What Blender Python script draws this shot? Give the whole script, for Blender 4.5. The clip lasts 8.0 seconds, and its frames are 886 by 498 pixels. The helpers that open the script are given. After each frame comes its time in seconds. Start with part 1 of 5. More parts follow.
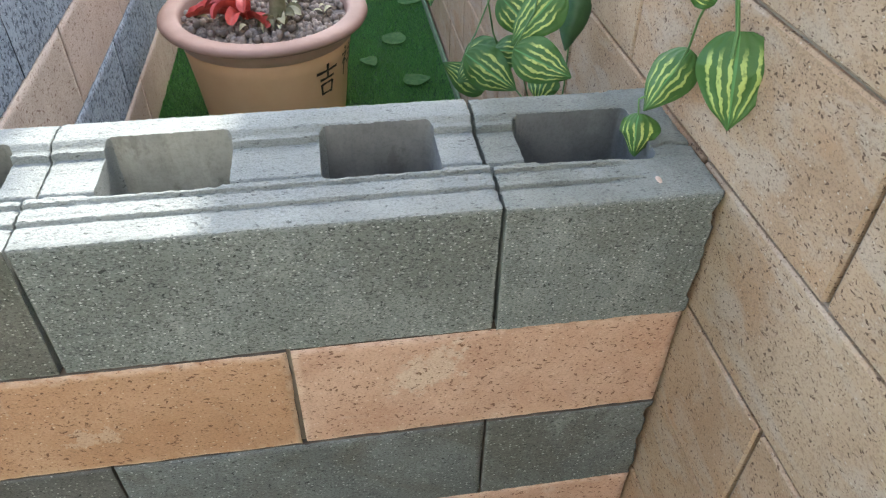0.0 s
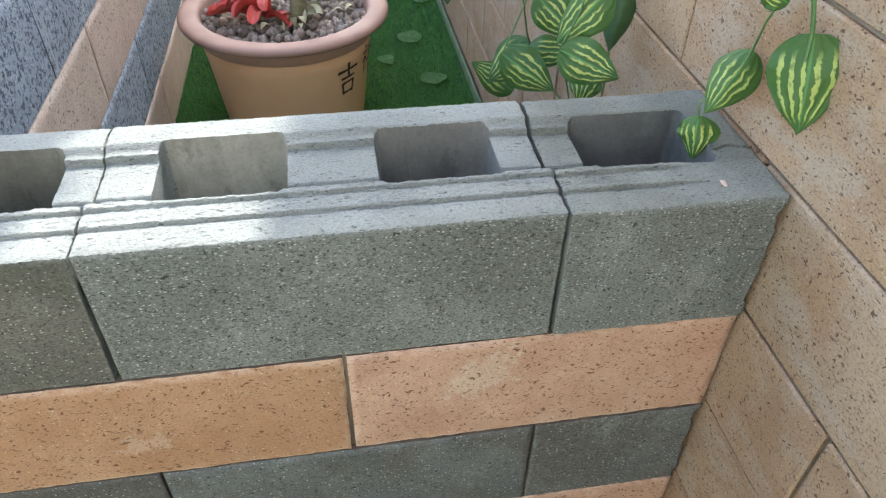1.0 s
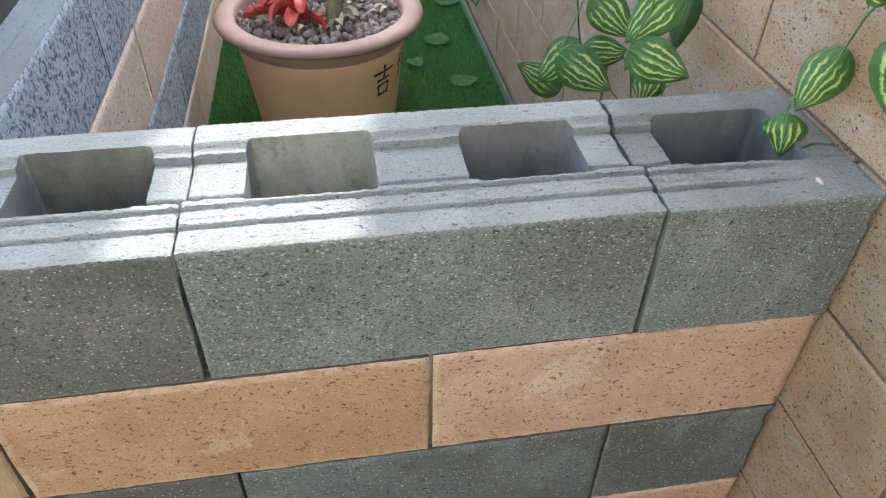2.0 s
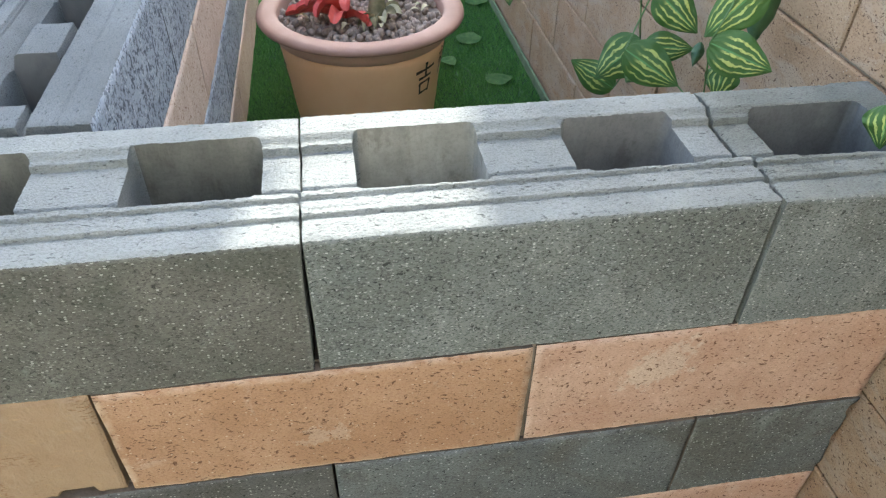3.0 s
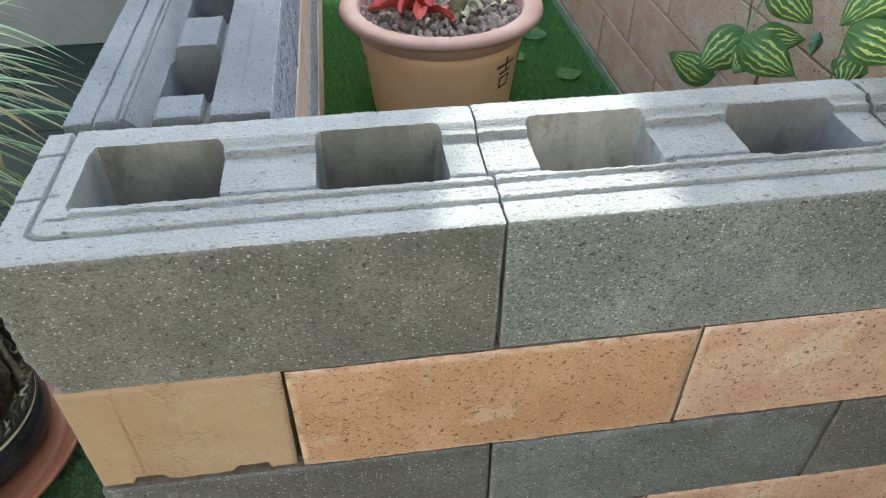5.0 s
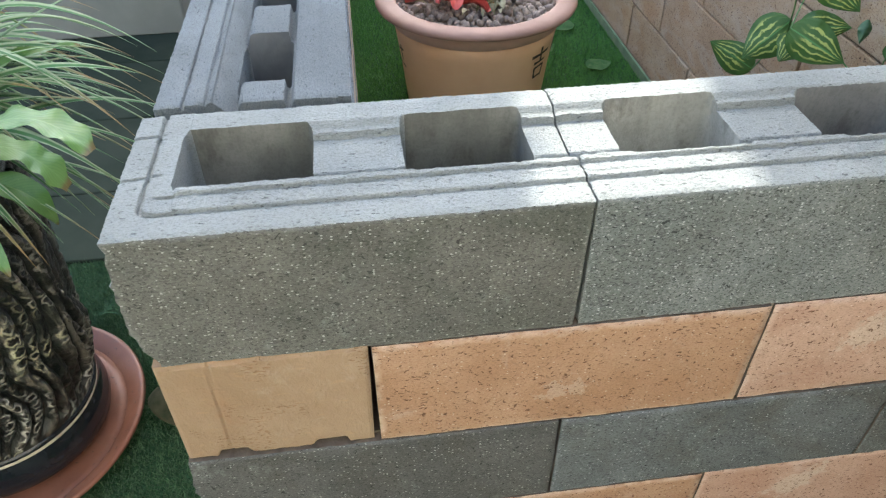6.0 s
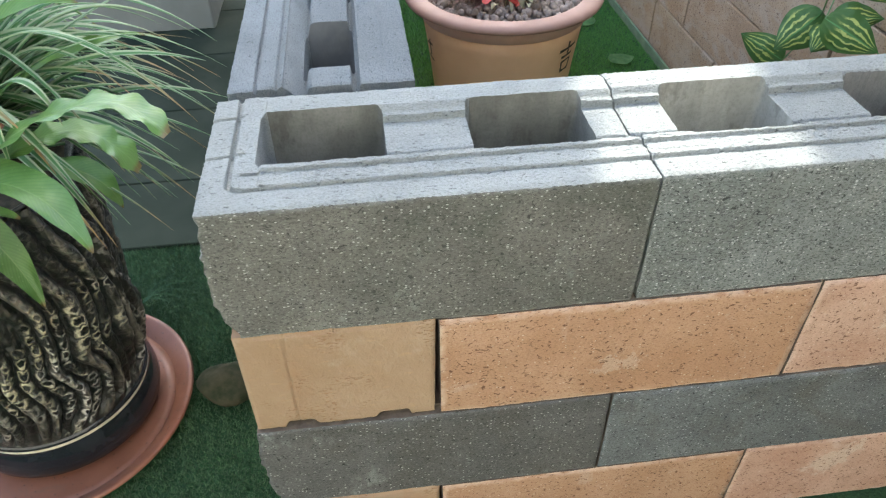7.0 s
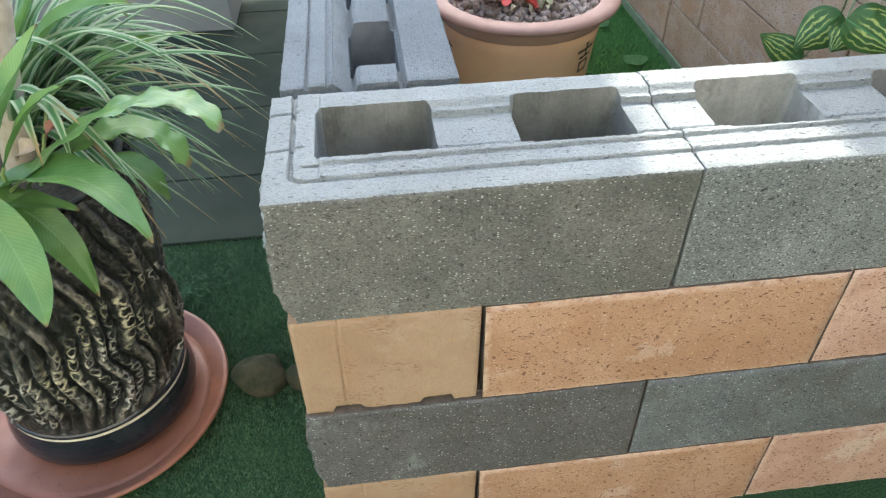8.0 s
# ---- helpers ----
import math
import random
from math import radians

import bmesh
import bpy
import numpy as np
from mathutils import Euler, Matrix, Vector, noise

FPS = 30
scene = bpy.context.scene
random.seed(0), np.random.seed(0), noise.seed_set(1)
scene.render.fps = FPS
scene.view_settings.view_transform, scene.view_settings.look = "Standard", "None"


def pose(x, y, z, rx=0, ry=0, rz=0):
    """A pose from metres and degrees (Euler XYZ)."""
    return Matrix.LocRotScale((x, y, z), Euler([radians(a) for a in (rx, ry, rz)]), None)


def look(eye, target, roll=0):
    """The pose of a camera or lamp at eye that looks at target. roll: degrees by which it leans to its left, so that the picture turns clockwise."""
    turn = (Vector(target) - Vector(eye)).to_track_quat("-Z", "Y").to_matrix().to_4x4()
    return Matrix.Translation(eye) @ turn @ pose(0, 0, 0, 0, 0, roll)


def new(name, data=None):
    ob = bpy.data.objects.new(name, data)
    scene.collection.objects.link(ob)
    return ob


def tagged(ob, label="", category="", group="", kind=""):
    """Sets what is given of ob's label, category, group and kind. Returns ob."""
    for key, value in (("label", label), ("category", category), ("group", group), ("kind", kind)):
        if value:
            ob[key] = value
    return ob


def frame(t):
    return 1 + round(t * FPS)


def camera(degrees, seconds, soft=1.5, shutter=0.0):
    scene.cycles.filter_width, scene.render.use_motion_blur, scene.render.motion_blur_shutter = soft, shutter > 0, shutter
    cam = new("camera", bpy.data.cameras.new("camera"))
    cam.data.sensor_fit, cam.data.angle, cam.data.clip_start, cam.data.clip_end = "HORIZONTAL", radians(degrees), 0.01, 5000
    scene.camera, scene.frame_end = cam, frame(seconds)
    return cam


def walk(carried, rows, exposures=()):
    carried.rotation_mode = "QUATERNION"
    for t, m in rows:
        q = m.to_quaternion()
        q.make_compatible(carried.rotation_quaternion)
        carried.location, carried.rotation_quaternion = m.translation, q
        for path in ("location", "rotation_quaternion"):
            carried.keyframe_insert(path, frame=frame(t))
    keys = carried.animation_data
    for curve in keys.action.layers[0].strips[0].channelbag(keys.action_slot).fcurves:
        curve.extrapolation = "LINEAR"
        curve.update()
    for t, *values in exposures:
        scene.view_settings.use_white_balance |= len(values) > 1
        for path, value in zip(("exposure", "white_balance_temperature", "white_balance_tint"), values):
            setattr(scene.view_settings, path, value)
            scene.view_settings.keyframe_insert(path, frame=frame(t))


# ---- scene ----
cam = camera(63.5, 8.0, soft=1.25)
PATH = [
    (0, (-0.332, -0.469, 0.968), (-0.077, 1.028, -0.334), 1.1),
    (0.5, (-0.358, -0.457, 0.97), (-0.095, 1.034, -0.337), 1.4),
    (1, (-0.386, -0.45, 0.967), (-0.126, 1.041, -0.341), 1.2),
    (1.5, (-0.421, -0.443, 0.964), (-0.164, 1.052, -0.34), 1.1),
    (3, (-0.563, -0.432, 0.952), (-0.306, 1.071, -0.343), 1.1),
    (3.5, (-0.605, -0.428, 0.951), (-0.364, 1.075, -0.347), 0.8),
    (4, (-0.641, -0.43, 0.949), (-0.414, 1.076, -0.347), 0.4),
    (4.5, (-0.675, -0.432, 0.95), (-0.46, 1.079, -0.343), 0.1),
    (6, (-0.785, -0.451, 0.955), (-0.597, 1.05, -0.354), -0.5),
    (6.5, (-0.82, -0.467, 0.957), (-0.64, 1.034, -0.352), -0.7),
    (7, (-0.848, -0.48, 0.958), (-0.673, 1.022, -0.351), -0.8),
    (7.5, (-0.873, -0.492, 0.963), (-0.702, 1.011, -0.346), -0.9),
    (8, (-0.897, -0.505, 0.968), (-0.726, 1.002, -0.335), -0.9),
]
walk(cam, [(t, look(eye, target, roll)) for t, eye, target, roll in PATH], exposures=[(0.0, 2.25, 6420, 6), (4.5, 2.25, 6470, 6), (6.0, 2.31, 6490, 6), (8.0, 2.43, 6420, 6)])

# ---- light ----
SUN_EL, SUN_AZ = radians(50), radians(8)      # height of the sun, and its turn from +y towards +x
world = bpy.data.worlds.new("sky")
scene.world = world
world.use_nodes = True
wn = world.node_tree.nodes
sky = wn.new("ShaderNodeTexSky")
sky.sky_type, sky.sun_disc = "NISHITA", False
sky.sun_elevation, sky.sun_rotation = SUN_EL, SUN_AZ
sky.air_density, sky.dust_density = 1.0, 2.5
world.node_tree.links.new(sky.outputs[0], wn["Background"].inputs[0])
wn["Background"].inputs[1].default_value = 0.15
to_sun = Vector((math.sin(SUN_AZ) * math.cos(SUN_EL), math.cos(SUN_AZ) * math.cos(SUN_EL), math.sin(SUN_EL)))
sun = new("sun", bpy.data.lights.new("sun", "SUN"))
sun.data.energy, sun.data.angle, sun.data.color = 2.4, radians(0.36), (1.0, 0.95, 0.87)
sun.matrix_world = look(to_sun * 10, (0, 0, 0))


# ---- materials ----
class Mat:
    """A node material in the making: short calls for the nodes that are used over and over."""

    def __init__(self, name, rough=0.8, metal=0.0, spec=0.5):
        self.m = bpy.data.materials.new(name)
        self.m.use_nodes = True
        self.t = self.m.node_tree
        self.b = self.t.nodes["Principled BSDF"]
        self.b.inputs["Roughness"].default_value = rough
        self.b.inputs["Metallic"].default_value = metal
        self.b.inputs["Specular IOR Level"].default_value = spec
        tc = self.t.nodes.new("ShaderNodeTexCoord")
        info = self.t.nodes.new("ShaderNodeObjectInfo")
        add = self.t.nodes.new("ShaderNodeVectorMath")
        mul = self.t.nodes.new("ShaderNodeVectorMath")
        mul.operation = "SCALE"
        mul.inputs[0].default_value = (7.3, 5.1, 3.7)
        self.link(info.outputs["Random"], mul.inputs["Scale"])
        self.link(tc.outputs["Object"], add.inputs[0])
        self.link(mul.outputs[0], add.inputs[1])
        self.co, self.uv, self.rnd, self.local = add.outputs[0], tc.outputs["UV"], info.outputs["Random"], tc.outputs["Object"]

    def link(self, a, b):
        self.t.links.new(a, b)

    def put(self, socket, value):
        if hasattr(value, "is_linked"):
            self.link(value, socket)
        else:
            socket.default_value = value

    def stretch(self, scale, co=None):
        n = self.t.nodes.new("ShaderNodeMapping")
        n.inputs["Scale"].default_value = scale
        self.link(co or self.co, n.inputs["Vector"])
        return n.outputs[0]

    def noise(self, scale, detail=4, rough=0.55, co=None, dist=0.0):
        n = self.t.nodes.new("ShaderNodeTexNoise")
        n.inputs["Scale"].default_value, n.inputs["Detail"].default_value = scale, detail
        n.inputs["Roughness"].default_value, n.inputs["Distortion"].default_value = rough, dist
        self.link(co or self.co, n.inputs["Vector"])
        return n.outputs[0]

    def cells(self, scale, co=None, out="Distance", jitter=1.0):
        n = self.t.nodes.new("ShaderNodeTexVoronoi")
        n.inputs["Scale"].default_value, n.inputs["Randomness"].default_value = scale, jitter
        self.link(co or self.co, n.inputs["Vector"])
        return n.outputs[out]

    def ramp(self, value, a, b, lo=0.0, hi=1.0):
        n = self.t.nodes.new("ShaderNodeMapRange")
        n.interpolation_type = "SMOOTHSTEP"
        n.inputs[1].default_value, n.inputs[2].default_value = a, b
        n.inputs[3].default_value, n.inputs[4].default_value = lo, hi
        self.link(value, n.inputs[0])
        return n.outputs[0]

    def math(self, op, a, b=0.5):
        n = self.t.nodes.new("ShaderNodeMath")
        n.operation = op
        self.put(n.inputs[0], a)
        self.put(n.inputs[1], b)
        return n.outputs[0]

    def split(self, vector):
        n = self.t.nodes.new("ShaderNodeSeparateXYZ")
        self.link(vector, n.inputs[0])
        return n.outputs

    def mix(self, fac, a, b, kind="MIX"):
        n = self.t.nodes.new("ShaderNodeMix")
        n.data_type, n.blend_type = "RGBA", kind
        self.put(n.inputs[0], fac)
        for k, v in ((6, a), (7, b)):
            self.put(n.inputs[k], v if hasattr(v, "is_linked") else (*v, 1.0))
        return n.outputs[2]

    def attr(self, name):
        n = self.t.nodes.new("ShaderNodeAttribute")
        n.attribute_name = name
        return n.outputs["Fac"]

    def bump(self, height, dist=0.001, strength=1.0):
        n = self.t.nodes.new("ShaderNodeBump")
        n.inputs["Distance"].default_value, n.inputs["Strength"].default_value = dist, strength
        self.link(height, n.inputs["Height"])
        self.link(n.outputs[0], self.b.inputs["Normal"])

    def colour(self, c):
        self.put(self.b.inputs["Base Color"], c if hasattr(c, "is_linked") else (*c, 1.0))
        return self

    def rough(self, r):
        self.put(self.b.inputs["Roughness"], r)

    def thin(self, amount):
        """Lets some light through, as a leaf does."""
        tr = self.t.nodes.new("ShaderNodeBsdfTranslucent")
        mx = self.t.nodes.new("ShaderNodeMixShader")
        out = self.t.nodes["Material Output"]
        src = self.b.inputs["Base Color"]
        if src.is_linked:
            self.link(src.links[0].from_socket, tr.inputs[0])
        else:
            tr.inputs[0].default_value = src.default_value
        mx.inputs[0].default_value = amount
        self.link(self.b.outputs[0], mx.inputs[1])
        self.link(tr.outputs[0], mx.inputs[2])
        self.link(mx.outputs[0], out.inputs["Surface"])


def concrete(name, low, high, dash=1.0):
    """Pale raw concrete of the blocks' bodies: a sandy skin with short drawn-out voids, faint stains."""
    m = Mat(name, 0.92, spec=0.2)
    along = m.stretch((0.5, 1.0, 1.0))
    grain = m.noise(760, 3, 0.75, along)
    crumb = m.noise(330, 3, 0.7, along)
    c = m.mix(m.ramp(m.noise(9, 5), 0.35, 0.7), low, high)
    c = m.mix(m.ramp(m.noise(34, 5, 0.7), 0.54, 0.74, 0.0, 0.30), c, m.mix(1.0, c, (0.82, 0.82, 0.79), "MULTIPLY"))
    c = m.mix(m.ramp(grain, 0.34, 0.54, 0.6, 0.0), c, m.mix(1.0, c, (0.52, 0.52, 0.51), "MULTIPLY"))
    c = m.mix(m.ramp(grain, 0.56, 0.70, 0.0, 0.35), c, m.mix(1.0, c, (1.22, 1.22, 1.22), "MULTIPLY"))
    holes = m.noise(330, 2, 0.55, m.stretch((0.42, 1.0, 1.0)))
    pits = m.math("MULTIPLY", m.ramp(holes, 0.31, 0.37, 1.0, 0.0), m.ramp(m.noise(45, 4, 0.7), 0.40, 0.58, 0.2, dash))
    c = m.mix(m.math("MULTIPLY", pits, 0.75), c, m.mix(1.0, c, (0.28, 0.28, 0.28), "MULTIPLY"))
    m.colour(c)
    h = m.math("ADD", crumb, grain)
    m.bump(m.math("SUBTRACT", h, m.math("MULTIPLY", pits, 0.7)), 0.0025, 1.0)
    return m.m


def ground_face(name, low, high, speck, pit, tint, specks=0.16, patch=0.0, grit=0.5, voids=0.4, vscale=120, stretch=2.3, fine_scale=430, edge=0.55, stain=None, blots=(), splash=None):
    """The ground face of a coloured block: fine binder with bright grains and small drawn-out voids."""
    m = Mat(name, 0.85, spec=0.3)
    warp = m.t.nodes.new("ShaderNodeVectorMath")
    warp.operation = "MULTIPLY_ADD"
    wn2 = m.t.nodes.new("ShaderNodeTexNoise")
    wn2.inputs["Scale"].default_value = 95
    m.link(m.co, wn2.inputs["Vector"])
    m.link(wn2.outputs["Color"], warp.inputs[0])
    warp.inputs[1].default_value = (0.017, 0.017, 0.017)
    m.link(m.co, warp.inputs[2])
    co = m.stretch((0.8, 1.0, stretch * 0.62))
    c = m.mix(m.ramp(m.noise(11, 5, 0.6), 0.3, 0.7), low, high)
    c = m.mix(m.ramp(m.rnd, 0.0, 1.0, 0.0, 0.8), c, m.mix(1.0, c, tint, "MULTIPLY"))
    if stain:
        c = m.mix(m.ramp(m.noise(6, 5, 0.68, dist=0.5), 0.42, 0.60, 0.0, 0.9), c, stain)
        c = m.mix(m.ramp(m.noise(17, 5, 0.7, m.stretch((1, 1, 0.6))), 0.58, 0.72, 0.0, 0.45), c, (0.27, 0.285, 0.27))
    for k, blot in enumerate(blots):
        c = m.mix(m.ramp(m.noise(8 + 3 * k, 4, 0.58, m.stretch((1, 1, 1.3 + k)), dist=0.5), 0.48, 0.68, 0.0, 0.65), c, blot)
    if patch:
        c = m.mix(m.ramp(m.noise(13, 4, 0.65, dist=0.6), 0.61, 0.72, 0.0, patch), c, (0.60, 0.53, 0.46))
    if splash:
        x, z = m.split(m.local)[0], m.split(m.local)[2]
        ragged = m.math("MULTIPLY", m.math("SUBTRACT", m.noise(60, 6, 0.75), 0.5), 0.13)
        dx, dz = m.math("SUBTRACT", x, splash[0]), m.math("SUBTRACT", z, splash[1])
        dx = m.math("SUBTRACT", dx, m.math("MULTIPLY", dz, 0.5))
        far = m.math("SQRT", m.math("ADD", m.math("MULTIPLY", dx, dx), m.math("MULTIPLY", m.math("MULTIPLY", dz, dz), splash[3])))
        c = m.mix(m.ramp(m.math("ADD", far, ragged), splash[2] * 0.6, splash[2], splash[4], 0.0), c, (0.58, 0.50, 0.41))
    fine = m.noise(fine_scale, 2, 0.7, co)
    c = m.mix(m.ramp(fine, 0.36, 0.52, grit, 0.0), c, pit)
    c = m.mix(m.ramp(m.noise(300, 2, 0.6, m.stretch((1, 1, 1.4))), 0.58, 0.72, 0.0, grit * 0.55), c, speck)
    # bright grains: few of the cells carry one
    big = m.cells(320, co)
    gate = m.ramp(m.split(m.cells(320, co, "Color"))[0], 1 - specks - 0.01, 1 - specks)
    grain = m.math("MULTIPLY", m.ramp(big, 0.26, 0.36, 1.0, 0.0), gate)
    c = m.mix(m.math("MULTIPLY", grain, 0.7), c, speck)
    # drawn-out dark chips and voids, in two sizes
    void = None
    flat = m.stretch((0.56, 1.0, 1.35), warp.outputs[0])
    for k, sc, share, wide in ((1, vscale, voids, 0.26), (2, vscale * 1.8, voids * 0.8, 0.24)):
        gate2 = m.ramp(m.split(m.cells(sc, flat, "Color"))[k], 1 - share - 0.02, 1 - share)
        v = m.math("MULTIPLY", m.ramp(m.cells(sc, flat), wide - 0.07, wide, 1.0, 0.0), gate2)
        void = v if void is None else m.math("MAXIMUM", void, v)
    c = m.mix(m.math("MULTIPLY", void, 0.85), c, pit)
    worn = m.math("MULTIPLY", m.attr("rim"), m.ramp(m.noise(60, 3, 0.6), 0.35, 0.6, 0.0, edge))
    c = m.mix(worn, c, speck)
    m.colour(c)
    m.bump(m.math("SUBTRACT", m.math("ADD", fine, m.math("MULTIPLY", grain, 0.3)), void), 0.0012, 0.9)
    return m.m


def cast_skin(name, low, high, blotch):
    """Sandy skin that the steel cores leave inside the holes, with damp blotches."""
    m = Mat(name, 0.9, spec=0.2)
    c = m.mix(m.ramp(m.noise(14, 5, 0.6), 0.3, 0.7), low, high)
    c = m.mix(m.ramp(m.noise(26, 5, 0.7, m.stretch((1.0, 1.0, 0.5))), 0.52, 0.66, 0.0, 0.6), c, blotch)
    c = m.mix(m.ramp(m.noise(300, 3, 0.7), 0.38, 0.55, 0.22, 0.0), c, m.mix(1.0, c, (0.5, 0.5, 0.5), "MULTIPLY"))
    c = m.mix(m.ramp(m.noise(48, 4, 0.6, m.stretch((1.0, 1.0, 0.12))), 0.5, 0.68, 0.0, 0.35), c, m.mix(1.0, c, (1.45, 1.43, 1.38), "MULTIPLY"))
    m.colour(c)
    m.bump(m.math("ADD", m.noise(180, 4, 0.7), m.noise(420, 3, 0.7)), 0.0008, 0.9)
    return m.m


def plain_end():
    """Cast end of an ochre block: smooth skin with a few rusty scratches."""
    m = Mat("ochre_cast_concrete", 0.85, spec=0.3)
    co = m.stretch((1.0, 1.0, 3.0))
    c = m.mix(m.ramp(m.noise(7, 5, 0.6), 0.3, 0.7), (0.278, 0.184, 0.110), (0.345, 0.245, 0.160))
    c = m.mix(m.ramp(m.noise(19, 5, 0.7, dist=0.6), 0.52, 0.70, 0.0, 0.5), c, (0.37, 0.285, 0.205))
    c = m.mix(m.ramp(m.noise(11, 4, 0.65), 0.55, 0.72, 0.0, 0.5), c, (0.31, 0.175, 0.095))
    gate = m.ramp(m.noise(16, 2), 0.53, 0.62)
    scr = m.math("MULTIPLY", m.ramp(m.noise(150, 2, 0.5, co), 0.565, 0.61), gate)
    c = m.mix(m.math("MULTIPLY", scr, 0.55), c, (0.24, 0.12, 0.05))
    c = m.mix(m.ramp(m.noise(60, 4, 0.6, co), 0.55, 0.75, 0.0, 0.25), c, (0.45, 0.28, 0.14))
    m.colour(c)
    m.bump(m.math("SUBTRACT", m.math("ADD", m.noise(120, 4), m.noise(330, 3, 0.7)), scr), 0.0012, 0.9)
    return m.m


def simple(name, a, b, scale, rough, bump=0.0005, spec=0.5, bscale=200):
    m = Mat(name, rough, spec=spec)
    m.colour(m.mix(m.ramp(m.noise(scale, 5, 0.6), 0.3, 0.7), a, b))
    m.bump(m.noise(bscale, 4, 0.6), bump, 0.7)
    return m.m


def fired_clay():
    """Smooth reddish clay, dulled by dried splashes and crumbs of soil."""
    m = Mat("terracotta", 0.5, spec=0.35)
    c = m.mix(m.ramp(m.noise(8, 5, 0.6), 0.3, 0.7), (0.172, 0.070, 0.045), (0.238, 0.102, 0.063))
    c = m.mix(m.ramp(m.noise(22, 5, 0.7, dist=0.8), 0.55, 0.72, 0.0, 0.5), c, (0.17, 0.10, 0.07))
    dirt = m.ramp(m.noise(150, 3, 0.6), 0.66, 0.70)
    c = m.mix(m.math("MULTIPLY", dirt, 0.8), c, (0.05, 0.035, 0.025))
    m.colour(c)
    m.rough(m.ramp(m.noise(14, 4), 0.3, 0.7, 0.32, 0.62))
    m.bump(m.math("ADD", m.noise(40, 3), dirt), 0.0006, 0.5)
    return m.m


def melon_leaf():
    """Dark green leaf with pale, ragged stripes from stalk to tip."""
    m = Mat("striped_leaf", 0.5, spec=0.35)
    u, v = m.split(m.uv)[0], m.split(m.uv)[1]
    wob = m.math("MULTIPLY", m.math("SUBTRACT", m.noise(75, 3, 0.55), 0.5), 0.20)
    w = m.math("SINE", m.math("MULTIPLY", m.math("ADD", u, wob), 38.0))
    ends = m.math("MULTIPLY", m.ramp(m.math("ADD", v, wob), 0.14, 0.30), m.ramp(m.math("ADD", v, wob), 0.80, 0.94, 1.0, 0.0))
    ends = m.math("MULTIPLY", ends, m.ramp(m.math("ABSOLUTE", m.math("SUBTRACT", u, 0.5)), 0.34, 0.43, 1.0, 0.0))
    s = m.math("MULTIPLY", m.ramp(w, 0.30, 0.72), m.math("MULTIPLY", ends, m.ramp(m.noise(170, 3, 0.6), 0.30, 0.48, 0.35, 1.0)))
    mid = m.ramp(m.math("ABSOLUTE", m.math("SUBTRACT", u, 0.5)), 0.012, 0.03, 1.0, 0.0)
    c = m.mix(m.noise(60, 3), (0.038, 0.100, 0.024), (0.068, 0.150, 0.034))
    c = m.mix(s, c, m.mix(m.rnd, (0.45, 0.51, 0.145), (0.35, 0.44, 0.125)))
    c = m.mix(m.math("MULTIPLY", mid, 0.7), c, (0.10, 0.28, 0.09))
    m.colour(c)
    m.bump(m.math("ADD", w, m.noise(200, 2)), 0.0006, 0.5)
    m.thin(0.15)
    return m.m


def frond_leaf():
    """Broad glossy green frond with a paler midrib and faint cross veins."""
    m = Mat("frond", 0.3, spec=0.5)
    u, v = m.split(m.uv)[0], m.split(m.uv)[1]
    off = m.math("ABSOLUTE", m.math("SUBTRACT", u, 0.5))
    rib = m.ramp(off, 0.008, 0.030, 1.0, 0.0)
    vein = m.math("SINE", m.math("MULTIPLY", m.math("SUBTRACT", v, m.math("MULTIPLY", off, 0.35)), 170.0))
    c = m.mix(m.ramp(m.noise(22, 4), 0.3, 0.7), (0.075, 0.170, 0.036), (0.145, 0.265, 0.074))
    c = m.mix(m.ramp(m.rnd, 0, 1, 0.0, 0.35), c, (0.175, 0.31, 0.095))
    c = m.mix(m.ramp(vein, 0.2, 0.95, 0.0, 0.22), c, (0.050, 0.125, 0.028))
    c = m.mix(m.ramp(v, 0.86, 1.0, 0.0, 0.35), c, (0.17, 0.27, 0.06))
    c = m.mix(m.math("MULTIPLY", m.ramp(m.math("ADD", v, m.math("MULTIPLY", m.noise(40, 3), 0.06)), 0.985, 1.02), 0.8), c, (0.16, 0.075, 0.03))
    c = m.mix(m.ramp(m.cells(170), 0.07, 0.12, 0.45, 0.0), c, (0.26, 0.36, 0.16))
    c = m.mix(m.math("MULTIPLY", rib, 0.5), c, (0.20, 0.32, 0.11))
    m.colour(c)
    m.rough(m.ramp(m.noise(12, 2), 0.3, 0.7, 0.28, 0.42))
    m.bump(m.math("ADD", m.math("MULTIPLY", vein, 0.05), m.math("MULTIPLY", m.noise(20, 2), 4.0)), 0.0011, 0.8)
    m.thin(0.28)
    return m.m


